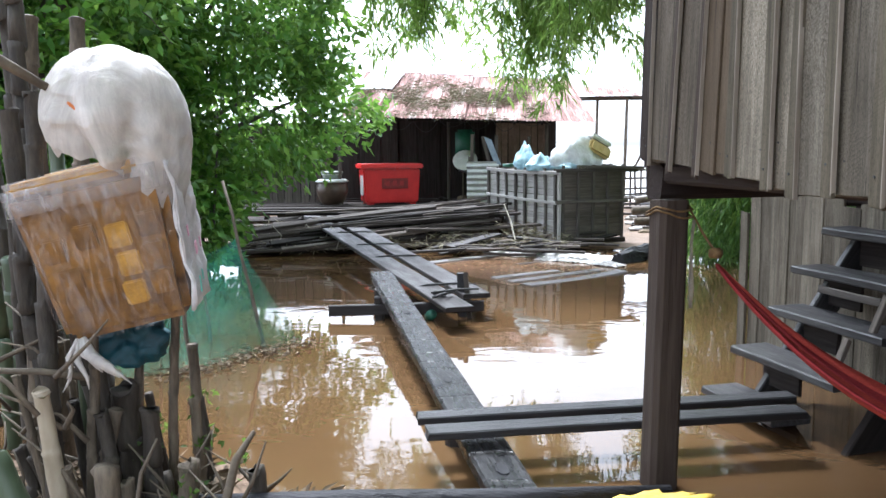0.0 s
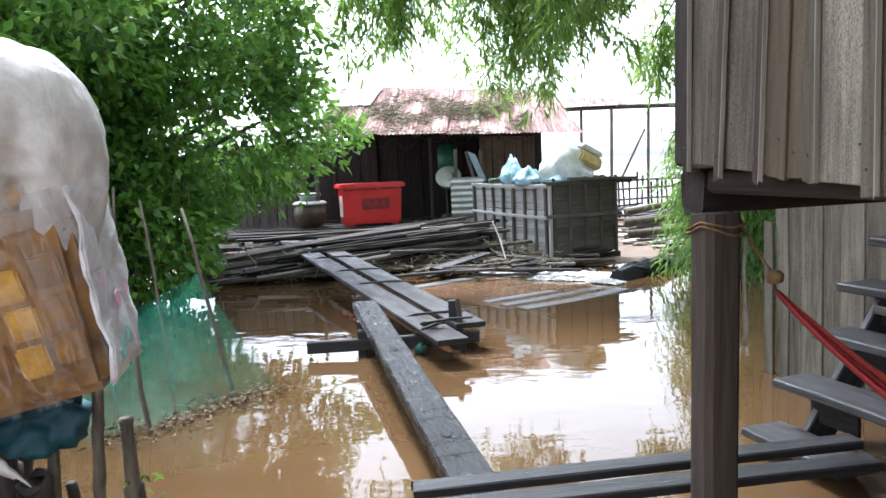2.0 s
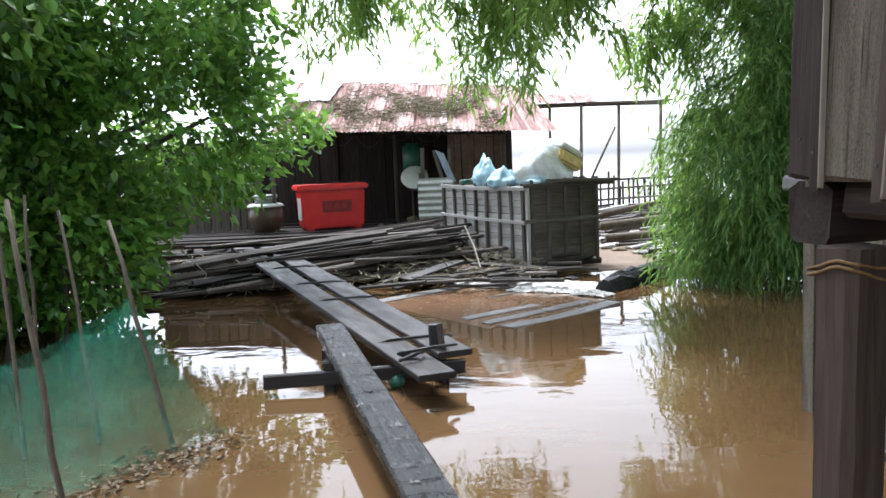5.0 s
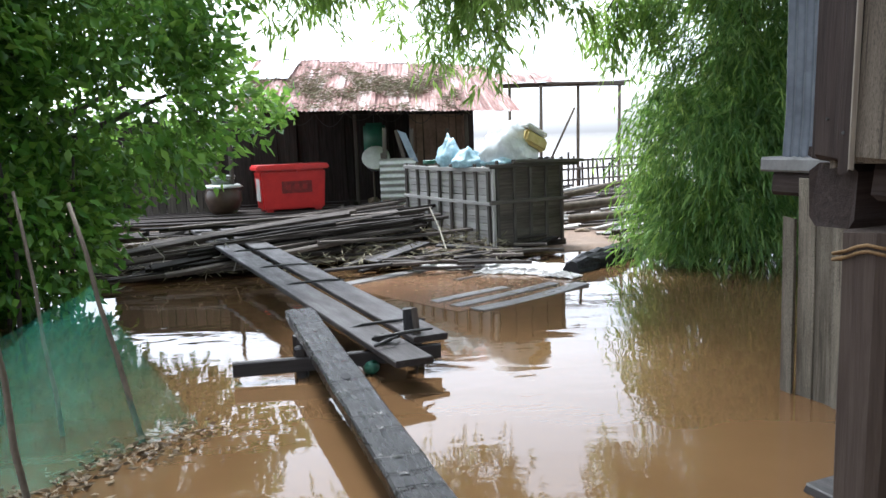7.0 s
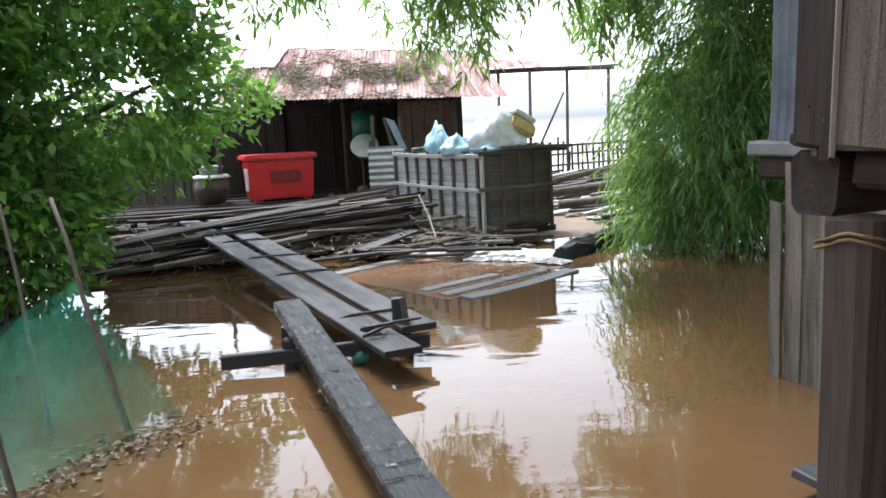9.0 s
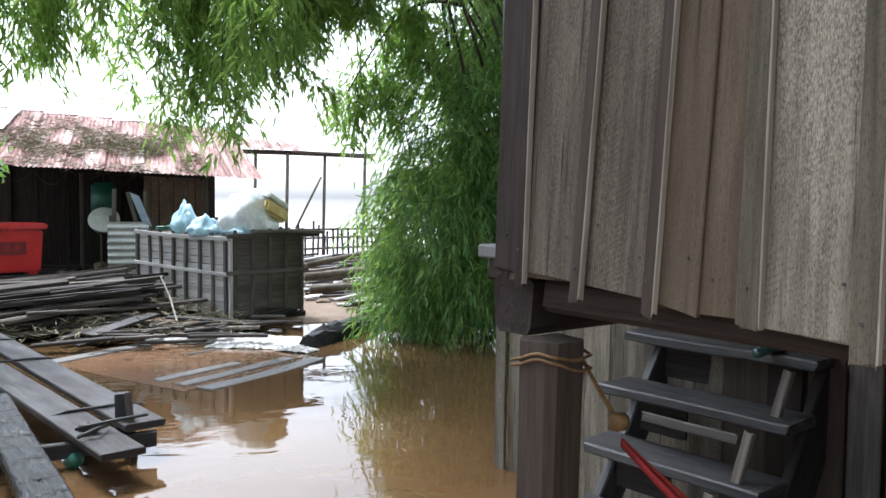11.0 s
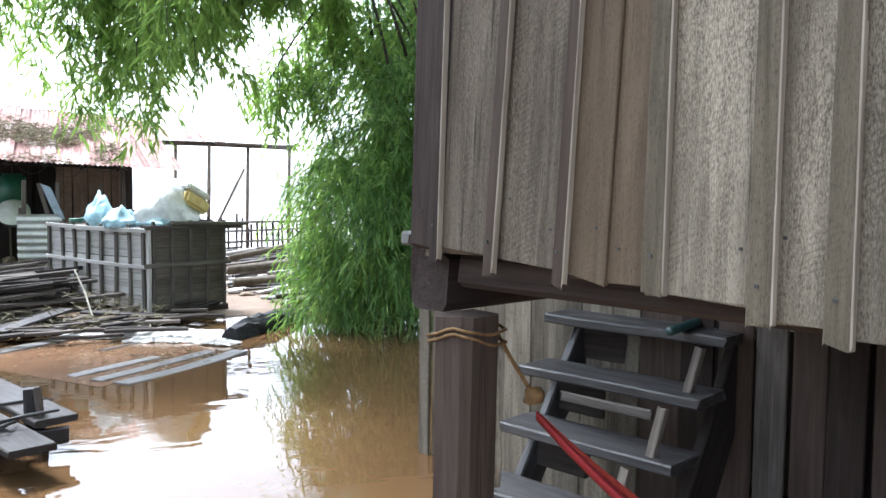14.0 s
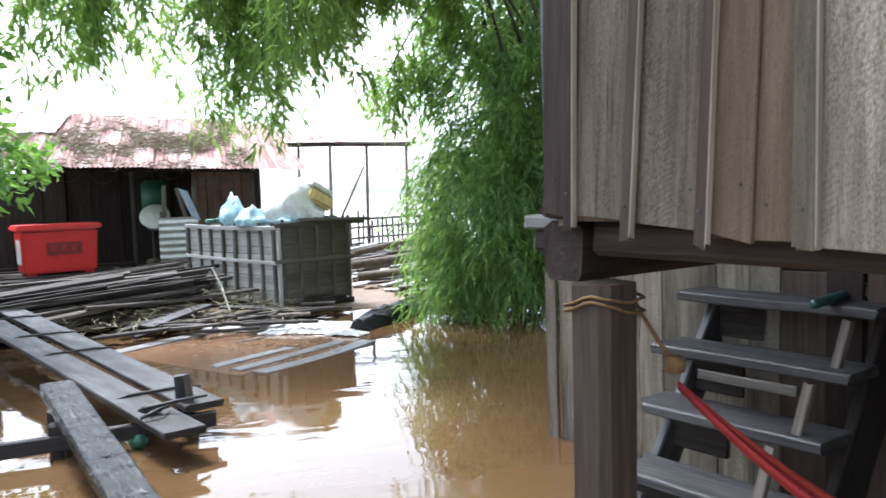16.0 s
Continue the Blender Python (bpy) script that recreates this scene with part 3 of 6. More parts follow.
    board("stilt", foot + Vector((-0.02, 0, -0.7)), foot + Vector((0.01, 0.005, 1.455)), 0.152, 0.152, M_POST, h, up=r @ Vector((1, 0, 0)), warp=0.001, rings=9)
    for p in ((3.9, 5.1), (3.44, 2.42)):
        board("stilt", (p[0], p[1], -0.7), (p[0], p[1], 1.6), 0.148, 0.148, M_POST, h, up=r @ Vector((1, 0, 0)), warp=0.001)
    # skirting of boards behind the stairs, running into the water
    b0 = Vector((2.33, 7.19, 0))
    s = 0.0
    k = 0
    while s < 4.6:
        w = RNG.uniform(0.15, 0.24) if k else 0.09
        top = 1.18 if k == 0 else 1.40 if s < 1.0 else 1.30 if s < 2.2 else 1.5
        c = b0 + WU * (s + w / 2) + WN * (0.006 * (k % 2) + (0.03 if k == 0 else 0))
        # past 1.7 m the darker woods carry the shade under the house
        board("skirt_board", c + Vector((0, 0, -0.45)), c + Vector((0, 0, top + RNG.uniform(-0.03, 0.03))), w + (-0.02 if k == 1 or s > 1.9 else 0.012), 0.024, M_GREY if s < 1.7 else (M_POST, M_BATTEN, M_POST, M_BEAM)[k % 4], h, up=WN, warp=0.002)
        s += w
        k += 1
    # added back wall of dark boards, in place of deep shade under the floor
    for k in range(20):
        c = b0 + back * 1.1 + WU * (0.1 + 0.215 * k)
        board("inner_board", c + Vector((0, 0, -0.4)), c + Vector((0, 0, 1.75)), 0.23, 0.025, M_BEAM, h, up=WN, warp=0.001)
    for z in (0.25, 1.2):
        a = b0 + WU * 1.9 - WN * 0.04 + Vector((0, 0, z))
        board("rail", a, a + WU * 2.6, 0.05, 0.04, M_GREY, h, up=WN)
    # ledge and tin cladding of the back part
    a = Vector((2.43, 7.67, 1.478))
    board("ledge", a, a + WU * 2.6, 0.22, 0.10, M_CONC, h, warp=0.0, label="pale grey squared ledge beam")
    a = Vector((2.45, 7.58, 1.35))
    board("floor_beam", a, a + WU * 2.8, 0.15, 0.16, M_BEAM, h, warp=0.0)
    for k in range(4):
        p = Vector((2.41, 7.60, 0)) + WU * (0.10 + 0.72 * k) + WN * 0.02
        m = Matrix.Translation(p + Vector((0, 0, 1.53))) @ Matrix((WU, Vector((0, 0, 1)), WN)).transposed().to_4x4() @ pose(0, 0, 0, -3, 0, 0)
        corrugated("tin_sheet", 0.55, 0.75, M_TINB, m=m, parent=h)
        m2 = Matrix.Translation(p + WN * -0.025 + Vector((0, 0, 2.06))) @ Matrix((WU, Vector((0, 0, 1)), WN)).transposed().to_4x4()
        corrugated("tin_sheet", 2.2, 0.75, M_TINB, m=m2, parent=h)
    # unseen end wall added to keep daylight from the water below
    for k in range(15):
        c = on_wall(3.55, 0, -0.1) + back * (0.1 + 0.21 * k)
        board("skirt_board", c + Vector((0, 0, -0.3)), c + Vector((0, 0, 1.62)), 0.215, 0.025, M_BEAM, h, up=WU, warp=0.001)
    # shallow roof that closes it
    c = W0 + back * 1.3 + WU * 1.2 + Vector((0, 0, 4.0))
    m = Matrix.Translation(c) @ Matrix((WU, back, Vector((0, 0, 1)))).transposed().to_4x4()
    part("roof", box_bm(6.4, 3.6, 0.06, 0.01), M_TIN, h, m=m)
    return h


stilt_house()


def staircase():
    h = thing("staircase", (1.9, 5.2, -0.3), "steep wet dark plank stairs up to the stilt house", "stairs")
    d, up = Vector((0.37, -0.929, 0)), Vector((0.929, 0.37, 0))
    steps = [(2.49, 5.87, 1.155), (2.27, 5.76, 0.905), (2.10, 5.66, 0.645), (1.85, 5.58, 0.39), (1.65, 5.50, 0.13)]
    for k, (x, y, z) in enumerate(steps):
        deep = 0.95 if k == 0 else 0.28
        a = Vector((x, y, z - 0.025)) + up * deep / 2
        tread = board("tread", a, a + d * (1.05, 1.02, 0.97, 0.93, 0.7)[k], deep, 0.05, M_STAIR, h, warp=0.001, rings=7)
        if k == 0:
            for q, w in ((0.22, 0.06), (0.47, 0.05)):
                e = a + d * (0.1 + q) + up * (w - 0.3) + Vector((0, 0, 0.027))
                board("slot", e, e + d * 0.34, 0.05, 0.006, M_ROPEB, tread, warp=0.0)
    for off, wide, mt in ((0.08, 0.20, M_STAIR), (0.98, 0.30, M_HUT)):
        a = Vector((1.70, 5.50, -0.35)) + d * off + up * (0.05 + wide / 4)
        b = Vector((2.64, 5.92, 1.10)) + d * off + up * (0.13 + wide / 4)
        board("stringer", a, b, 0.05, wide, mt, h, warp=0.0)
    # black boards stand in for the dark opening between the treads
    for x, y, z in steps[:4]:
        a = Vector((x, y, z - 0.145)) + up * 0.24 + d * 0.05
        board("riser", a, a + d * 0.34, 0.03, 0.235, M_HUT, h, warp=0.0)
    board("brace", (2.785, 4.96, 1.10), (2.70, 4.95, 0.87), 0.05, 0.03, M_CRATED, h)
    board("brace", (2.545, 4.92, 0.85), (2.455, 4.90, 0.61), 0.05, 0.03, M_CRATED, h)
    board("brace", (2.33, 4.90, 0.60), (2.25, 4.88, 0.38), 0.05, 0.03, M_CRATED, h)
    a = Vector((2.36, 5.46, 0.80))
    board("cross_rail", a, a + d * 0.5, 0.045, 0.03, M_BATTEN, h, up=up)
    pipe = thing("plastic_pipe", (3.1, 5.26, 1.155), "dark green plastic pipe lying on the stair landing", "pipe")
    part("tube", tube_bm([(2.66, 5.03, 1.178), (3.1, 5.26, 1.18), (3.55, 5.49, 1.18)], 0.022, 10), M_PIPE, pipe, smooth=True)


staircase()


def hammock():
    h = thing("hammock", (1.415, 4.16, 1.19), "red striped cloth hammock slung from a stilt", "hammock")
    reds = [plain("red_cloth", (0.17, 0.009, 0.012), (0.33, 0.02, 0.022), 0.8, 30, 0.4, stretch=(1, 5, 5)), plain("orange_red_cloth", (0.24, 0.016, 0.012), (0.40, 0.045, 0.022), 0.8, 30, 0.4, stretch=(1, 5, 5))]
    a, b = Vector((1.418, 4.155, 1.185)), Vector((3.40, 2.47, 1.25))
    n = 26
    for q in range(6):
        bm = bmesh.new()
        rows = []
        for i in range(n + 1):
            u = i / n
            p = a.lerp(b, u) - Vector((0, 0, 4 * u * (1 - u) * 0.68))
            half = 0.018 + 0.17 * math.sin(math.pi * u) ** 0.9
            rows.append([])
            for j in range(4):
                v = (q + j / 3) / 6 * 2 - 1
                fold = 0.012 * math.sin(v * 17 + u * 5)
                rows[-1].append(bm.verts.new(p + Vector((half * v * 0.6, half * v * 0.7, 0.10 * half * 10 * (v * v) * 0.45 - 0.05 + fold))))
        for r0, r1 in zip(rows, rows[1:]):
            for j in range(3):
                bm.faces.new((r0[j], r0[j + 1], r1[j + 1], r1[j]))
        ob = part("cloth_strip", bm, reds[q % 2], h, smooth=True)
        md = ob.modifiers.new("thick", "SOLIDIFY")
        md.thickness = 0.004
    part("knot", crumple_bm(0.035, 0.03, 0.035, 4, 0.4, sub=2), M_ROPE, h, m=Matrix.Translation((1.412, 4.162, 1.195)), smooth=True)
    part("tie_rope", tube_bm(curve_points((1.275, 4.20, 1.44), (1.412, 4.162, 1.20), 0.01, 8), 0.007, 6, 0.2), M_ROPE, h, smooth=True)
    part("loose_rope", tube_bm([(1.31, 4.19, 1.36), (1.30, 4.19, 1.25), (1.302, 4.19, 1.12), (1.306, 4.19, 1.02), (1.302, 4.19, 0.92)], [0.009, 0.008, 0.008, 0.016, 0.008], 6, 0.25), M_ROPEG, h, smooth=True)
    for z, t in ((1.395, 0.0), (1.42, 0.2)):
        pts = []
        for i in range(17):
            w = 2 * math.pi * i / 16 + radians(18)
            k = 0.081 / max(abs(math.cos(w - radians(18))), abs(math.sin(w - radians(18))))
            pts.append((1.184 + k * math.cos(w), 4.17 + k * math.sin(w), z + 0.02 * math.sin(w * 2 + t) + t * 0.06 * math.cos(w)))
        part("rope_wrap", tube_bm(pts, 0.005, 6, 0.15), M_ROPE, h, smooth=True)


hammock()

# ---- planks across the water ----
def walkway():
    main = board("walkway_beam", (0.60, 3.2, 0.09), (-1.10, 8.72, 0.33), 0.24, 0.085, M_CRACK, rings=24, warp=0.003)
    tagged(main, "long cracked wet black plank over the water", "plank")
    for u in (0.13, 0.365, 0.68):
        c = Vector((0.60, 3.2, 0.137)).lerp(Vector((-1.10, 8.72, 0.377)), u)
        part("knot_hole", lathe_bm([(0.042, -0.012), (0.040, -0.002), (0.02, -0.001)], 10), M_BLACK, main, m=Matrix.Translation(c) @ pose(0, 0, 0, 0, 0, 106) @ Matrix.Diagonal((1.7, 0.8, 1, 1)))
    for p in ((0.33, 4.7, 0.105), (-0.78, 8.3, 0.26)):
        o = board("sunk_block", (p[0] - 0.2, p[1], -0.6), (p[0] - 0.2, p[1], p[2]), 0.22, 0.2, M_WET)
        tagged(o, "sunken wooden block carrying the plank", "block", "plank blocks")
    for k, (a, b, w) in enumerate([((-0.10, 4.375, 0.222), (2.05, 4.93, 0.225), 0.125), ((-0.02, 4.165, 0.218), (2.02, 4.66, 0.225), 0.14)]):
        o = board("side_plank", (a[0], a[1], a[2] + 0.025), (b[0], b[1], b[2] + 0.02), w, 0.045, M_WET, rings=10, warp=0.002)
        tagged(o, "wet grey plank leading to the stairs", "plank", "side planks")
    br = thing("plank_bridge", (-0.6, 7.9, 0), "two weathered planks lashed to a low trestle over water", "footbridge")
    board("deck_plank", (-0.13, 7.48, 0.215), (-3.86, 15.5, 0.44), 0.285, 0.05, M_BRIDGE, br, rings=16, warp=0.002)
    board("deck_plank", (-0.01, 8.06, 0.235), (-3.46, 15.6, 0.45), 0.285, 0.05, M_BRIDGE, br, rings=16, warp=0.002)
    board("cross_bar", (-1.48, 7.90, 0.10), (0.06, 8.06, 0.14), 0.06, 0.11, M_BRIDGE, br)
    board("stub_post", (-0.14, 8.20, -0.6), (-0.17, 8.20, 0.44), 0.10, 0.09, M_WET, br)
    board("stub_post", (-0.06, 8.08, -0.5), (-0.13, 8.12, 0.46), 0.05, 0.05, M_CRATED, br)
    board("stub_post", (-0.99, 7.98, -0.6), (-0.99, 7.98, 0.23), 0.09, 0.09, M_WET, br)
    board("stub_post", (-0.83, 8.0, -0.6), (-0.83, 8.0, 0.22), 0.05, 0.05, M_WET, br)
    for u, s in ((0.10, 0.0), (0.33, 0.1), (0.46, 0.0), (0.62, 0.05), (0.80, 0.0), (0.94, 0.0)):
        c = Vector((-0.02, 7.7, 0.262)).lerp(Vector((-3.60, 15.4, 0.482)), u)
        e = Vector((0.30, 0.10, 0))
        part("lashing", tube_bm([c - e - Vector((0, 0, 0.03)), c - e * 0.6, c + e * 0.6, c + e * 1.1 - Vector((0, 0, 0.02))], 0.012, 6, 0.2), M_ROPEB, br, smooth=True)
    pts = [(-0.42, 7.72, 0.28), (-0.30, 7.80, 0.31), (-0.25, 7.95, 0.285), (-0.38, 8.0, 0.30), (-0.44, 7.85, 0.30), (-0.2, 7.9, 0.33), (0.0, 8.1, 0.30)]
    part("cord", tube_bm(pts, 0.012, 6, 0.2), M_ROPEB, br, smooth=True)
    part("cord_knot", crumple_bm(0.07, 0.05, 0.035, 8, 0.5, sub=2), M_ROPEB, br, m=Matrix.Translation((-0.36, 7.9, 0.29)), smooth=True)
    part("float_jug", lathe_bm([(0.03, -0.09), (0.065, -0.08), (0.075, 0.0), (0.065, 0.08), (0.025, 0.11)], 16), M_GREENB, br, "green plastic float", Matrix.Translation((-0.47, 7.98, 0.05)) @ pose(0, 0, 0, 70, 0, 30) @ Matrix.Scale(0.72, 4), True)


walkway()

# ---- the hut across the water ----
DECK = 0.47


def hut():
    h = thing("river_hut", (-1.5, 18.2, 0.3), "low dark wooden hut with a rusty corrugated roof", "hut")
    x = -6.6
    while x < 0.9:
        w = RNG.uniform(0.14, 0.24)
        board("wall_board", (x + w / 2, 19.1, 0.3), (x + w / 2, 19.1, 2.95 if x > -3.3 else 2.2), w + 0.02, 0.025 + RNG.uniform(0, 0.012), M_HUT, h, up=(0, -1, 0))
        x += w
    # added panels that block sky light between the wall boards
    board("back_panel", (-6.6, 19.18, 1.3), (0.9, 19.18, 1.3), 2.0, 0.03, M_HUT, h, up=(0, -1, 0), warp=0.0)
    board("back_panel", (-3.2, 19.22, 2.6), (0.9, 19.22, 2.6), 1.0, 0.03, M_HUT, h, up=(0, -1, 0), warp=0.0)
    x = -5.6
    while x < -3.9:
        w = RNG.uniform(0.12, 0.2)
        board("fence_slat", (x + w / 2, 17.7, 0.4), (x + w / 2 + RNG.uniform(-0.02, 0.02), 17.7, 1.75), w - 0.025, 0.022, M_CRATED, h, up=(0, -1, 0))
        x += w
    # right bay with its brown panel wall
    for k in range(8):
        xa = -0.14 + 0.125 * k
        board("wall_board", (xa, 17.55, 0.3), (xa, 17.55, 2.42), 0.12, 0.03, M_HUTB, h, up=(0, -1, 0))
    for k in range(8):
        ya = 17.6 + 0.19 * k
        board("wall_board", (0.82, ya, 0.3), (0.82, ya, 2.14 + 0.39 * (ya - 16.8)), 0.185, 0.03, M_HUTB, h, up=(1, 0, 0))
    for a, b in (((-0.72, 16.9, 0.45), (-0.66, 16.85, 1.95)), ((-0.20, 16.95, 0.45), (-0.17, 16.9, 1.92)), ((-0.10, 16.75, 0.5), (-0.45, 16.8, 1.9)), ((0.46, 17.3, 0.4), (0.50, 17.3, 1.9)), ((0.86, 17.45, 0.3), (0.86, 17.45, 2.32)), ((-3.5, 17.0, 0.3), (-3.5, 17.0, 2.28)), ((-1.3, 18.2, 0.4), (-1.3, 18.2, 2.7))):
        board("hut_post", a, b, 0.07, 0.06, M_CRATED, h)
    board("eave_beam", (-2.9, 17.05, 2.32), (0.95, 17.05, 2.20), 0.07, 0.09, M_HUT, h)
    board("ridge_beam", (-2.8, 19.5, 3.38), (1.2, 19.5, 3.14), 0.07, 0.09, M_HUT, h)
    for k in range(7):
        xa = -2.6 + 0.56 * k
        board("rafter", (xa, 16.85, 2.27 - 0.02 * k), (xa, 19.5, 3.38 - 0.036 * k), 0.05, 0.06, M_HUT, h)
    # roof sheets, front and back slope
    for k in range(7):
        xa = -3.4 + 0.62 * k
        zr = 3.50 - 0.04 * k
        a, b = Vector((xa, 16.78 + RNG.uniform(-0.05, 0.05), 2.335 - 0.022 * k + RNG.uniform(-0.01, 0.015))), Vector((xa, 19.55, zr))
        ln = (b - a).length
        yv = (b - a).normalized()
        xv = Vector((1, 0, -0.012 + RNG.uniform(-0.012, 0.012))).normalized()
        zv = xv.cross(yv).normalized()
        m = Matrix.Translation(a + zv * (0.012 * (k % 2))) @ Matrix((xv, yv, zv)).transposed().to_4x4()
        corrugated("roof_sheet", ln, 0.72, M_RUST, m=m, parent=h, n_len=8)
        a2, b2 = Vector((xa, 19.5, zr)), Vector((xa, 22.2, 2.35))
        yv = (b2 - a2).normalized()
        zv = xv.cross(yv).normalized()
        corrugated("roof_sheet", (b2 - a2).length, 0.72, M_RUST, m=Matrix.Translation(a2 + zv * (0.012 * (k % 2))) @ Matrix((xv, yv, zv)).transposed().to_4x4(), parent=h, n_len=3)
    # newer red sheets set askew on the right
    for k in range(3):
        a = Vector((0.68 + 0.34 * k, 16.72 + 0.10 * k, 2.20 - 0.025 * k))
        b = Vector((0.42 + 0.26 * k, 19.5, 3.27 - 0.04 * k))
        yv = (b - a).normalized()
        xv = (Vector((1, 0.1, -0.10)) - yv * yv.dot(Vector((1, 0.1, -0.10)))).normalized()
        zv = xv.cross(yv)
        corrugated("roof_sheet", (b - a).length, 0.5, M_RUST, m=Matrix.Translation(a + zv * (0.03 + 0.01 * k)) @ Matrix((xv, yv, zv)).transposed().to_4x4(), parent=h, n_len=6)
    # pale plastic over the left end of the ridge
    bm = bmesh.new()
    rows = [[bm.verts.new((-3.40 + 0.12 * i + 0.02 * j, 18.3 + 0.16 * j, 2.33 + 0.415 * (1.52 + 0.16 * j) + 0.05 + 0.03 * noise.noise(Vector((i * 0.7, j * 0.7, 0))))) for i in range(8)] for j in range(8)]
    for r0, r1 in zip(rows, rows[1:]):
        for i in range(7):
            bm.faces.new((r0[i], r0[i + 1], r1[i + 1], r1[i]))
    part("roof_cover", bm, plain("pale_blue_sheet", (0.30, 0.38, 0.44), (0.46, 0.54, 0.60), 0.5, 4, 0.3), h, "pale blue plastic sheet on the roof", smooth=True)
    g = np.random.default_rng(4)
    n = 6000
    u = np.clip(g.normal(0.42, 0.22, n), 0.03, 0.95)
    xs = g.uniform(-3.3, 0.8, n)
    keep = np.array([noise.noise(Vector((float(a) * 1.3, float(b) * 3, 2))) > -0.12 for a, b in zip(xs, u)])
    pos = np.stack([xs, 16.78 + 2.75 * u, 2.345 - 0.036 * (xs + 3.4) + 1.12 * u + g.uniform(0, 0.05, n)], axis=1)[keep]
    tagged(part_me("roof_litter", bits_mesh("roof_litter", pos, 0.22, 0.018, M_STRAW, 3, 0.25), h), "dry grass and leaves on the roof", kind="stuff")
    # deck of boards on the bank
    y = 14.9
    while y < 19.0:
        w = RNG.uniform(0.16, 0.26)
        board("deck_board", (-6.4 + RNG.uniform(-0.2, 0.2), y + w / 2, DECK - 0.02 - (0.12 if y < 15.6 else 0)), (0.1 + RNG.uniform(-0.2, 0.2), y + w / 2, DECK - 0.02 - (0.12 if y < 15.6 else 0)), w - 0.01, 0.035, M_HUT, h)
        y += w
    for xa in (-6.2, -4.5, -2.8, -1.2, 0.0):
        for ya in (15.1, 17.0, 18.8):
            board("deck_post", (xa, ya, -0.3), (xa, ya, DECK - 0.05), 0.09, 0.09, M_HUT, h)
    # hanging cords and wires under the eave
    for k in range(7):
        xa = -3.0 + 0.55 * k
        part("cord", tube_bm(curve_points((xa, 16.95, 2.24), (xa + 0.5, 17.0, 2.22), 0.12 + 0.05 * (k % 3), 8), 0.006, 5), M_ROPEB, h)
    return h


hut()


def ice_chest():
    m = Matrix.Translation((-2.50, 17.34, DECK)) @ pose(0, 0, 0, 0, 0, 20)
    h = thing("ice_chest", m, "large bright red plastic ice chest with a faded dark patch", "cooler")
    part("body", box_bm(1.22, 0.72, 0.72, 0.03, 0.93), M_RED, h, m=m @ Matrix.Translation((0, 0, 0.06)))
    lid = part("lid", box_bm(1.33, 0.80, 0.10, 0.025, 1.02), M_RED, h, m=m @ Matrix.Translation((0, 0, 0.785)))
    for x in (-0.45, 0.45):
        part("foot", box_bm(0.14, 0.6, 0.06, 0.01), M_RED, h, m=m @ Matrix.Translation((x, 0, 0.0)))
    patch = part("faded_patch", box_bm(0.56, 0.012, 0.22, 0.004), M_REDD, h, "dark scuffed panel", m @ Matrix.Translation((0.06, -0.352, 0.36)))
    for x in (-0.10, 0.06, 0.21):
        part("patch_bar", box_bm(0.09, 0.008, 0.10, 0.003), plain("dull_red", (0.22, 0.015, 0.015), (0.36, 0.02, 0.02), 0.6, 12, 0), patch, m=m @ Matrix.Translation((x, -0.359, 0.42)))
    part("side_label", box_bm(0.012, 0.40, 0.42, 0.004), M_WHITE, h, "worn white sticker", m @ Matrix.Translation((-0.597, -0.02, 0.22)))
    part("latch", box_bm(0.08, 0.03, 0.10, 0.008), M_RED, lid, m=m @ Matrix.Translation((0.1, -0.39, 0.74)))


ice_chest()


def water_jar():
    m = Matrix.Translation((-3.70, 17.1, DECK))
    h = thing("water_jar", m, "big brown clay water jar topped with a basin", "jar")
    part("jar_body", lathe_bm([(0.18, 0), (0.27, 0.1), (0.335, 0.28), (0.33, 0.42), (0.27, 0.52), (0.25, 0.55)], 28), M_JAR, h, m=m, smooth=True)
    part("rim_cloth", lathe_bm([(0.33, 0.50), (0.36, 0.515), (0.30, 0.56), (0.24, 0.57)], 28), M_RIM, h, "pale enamel lid rim", m, True)
    basin = part("basin", lathe_bm([(0.19, 0.571), (0.20, 0.64), (0.21, 0.68), (0.235, 0.69), (0.235, 0.72), (0.22, 0.73)], 28), plain("grey_green_basin", (0.16, 0.19, 0.17), (0.28, 0.31, 0.28), 0.5, 6, 0.1), h, m=m, smooth=True)
    part("basin_band", lathe_bm([(0.212, 0.66), (0.222, 0.66), (0.222, 0.675), (0.212, 0.675)], 28), M_RIM, basin, m=m)


water_jar()


def tin_fence():
    h = thing("tin_fence", (-0.45, 16.7, 0.4), "weathered grey corrugated iron fence panel", "fence")
    m = Matrix.Translation((-0.77, 16.72, 0.37)) @ Matrix((Vector((0, 0, 1)), Vector((1, 0, 0)), Vector((0, 1, 0)))).transposed().to_4x4()
    corrugated("sheet", 0.66, 1.03, M_TIN, 0.12, 0.03, m, h, n_len=3)
    board("stake", (-0.73, 16.76, 0.3), (-0.72, 16.76, 1.5), 0.05, 0.04, M_CRATED, h)
    board("stake", (-0.1, 16.76, 0.3), (-0.1, 16.76, 1.46), 0.05, 0.04, M_CRATED, h)


tin_fence()


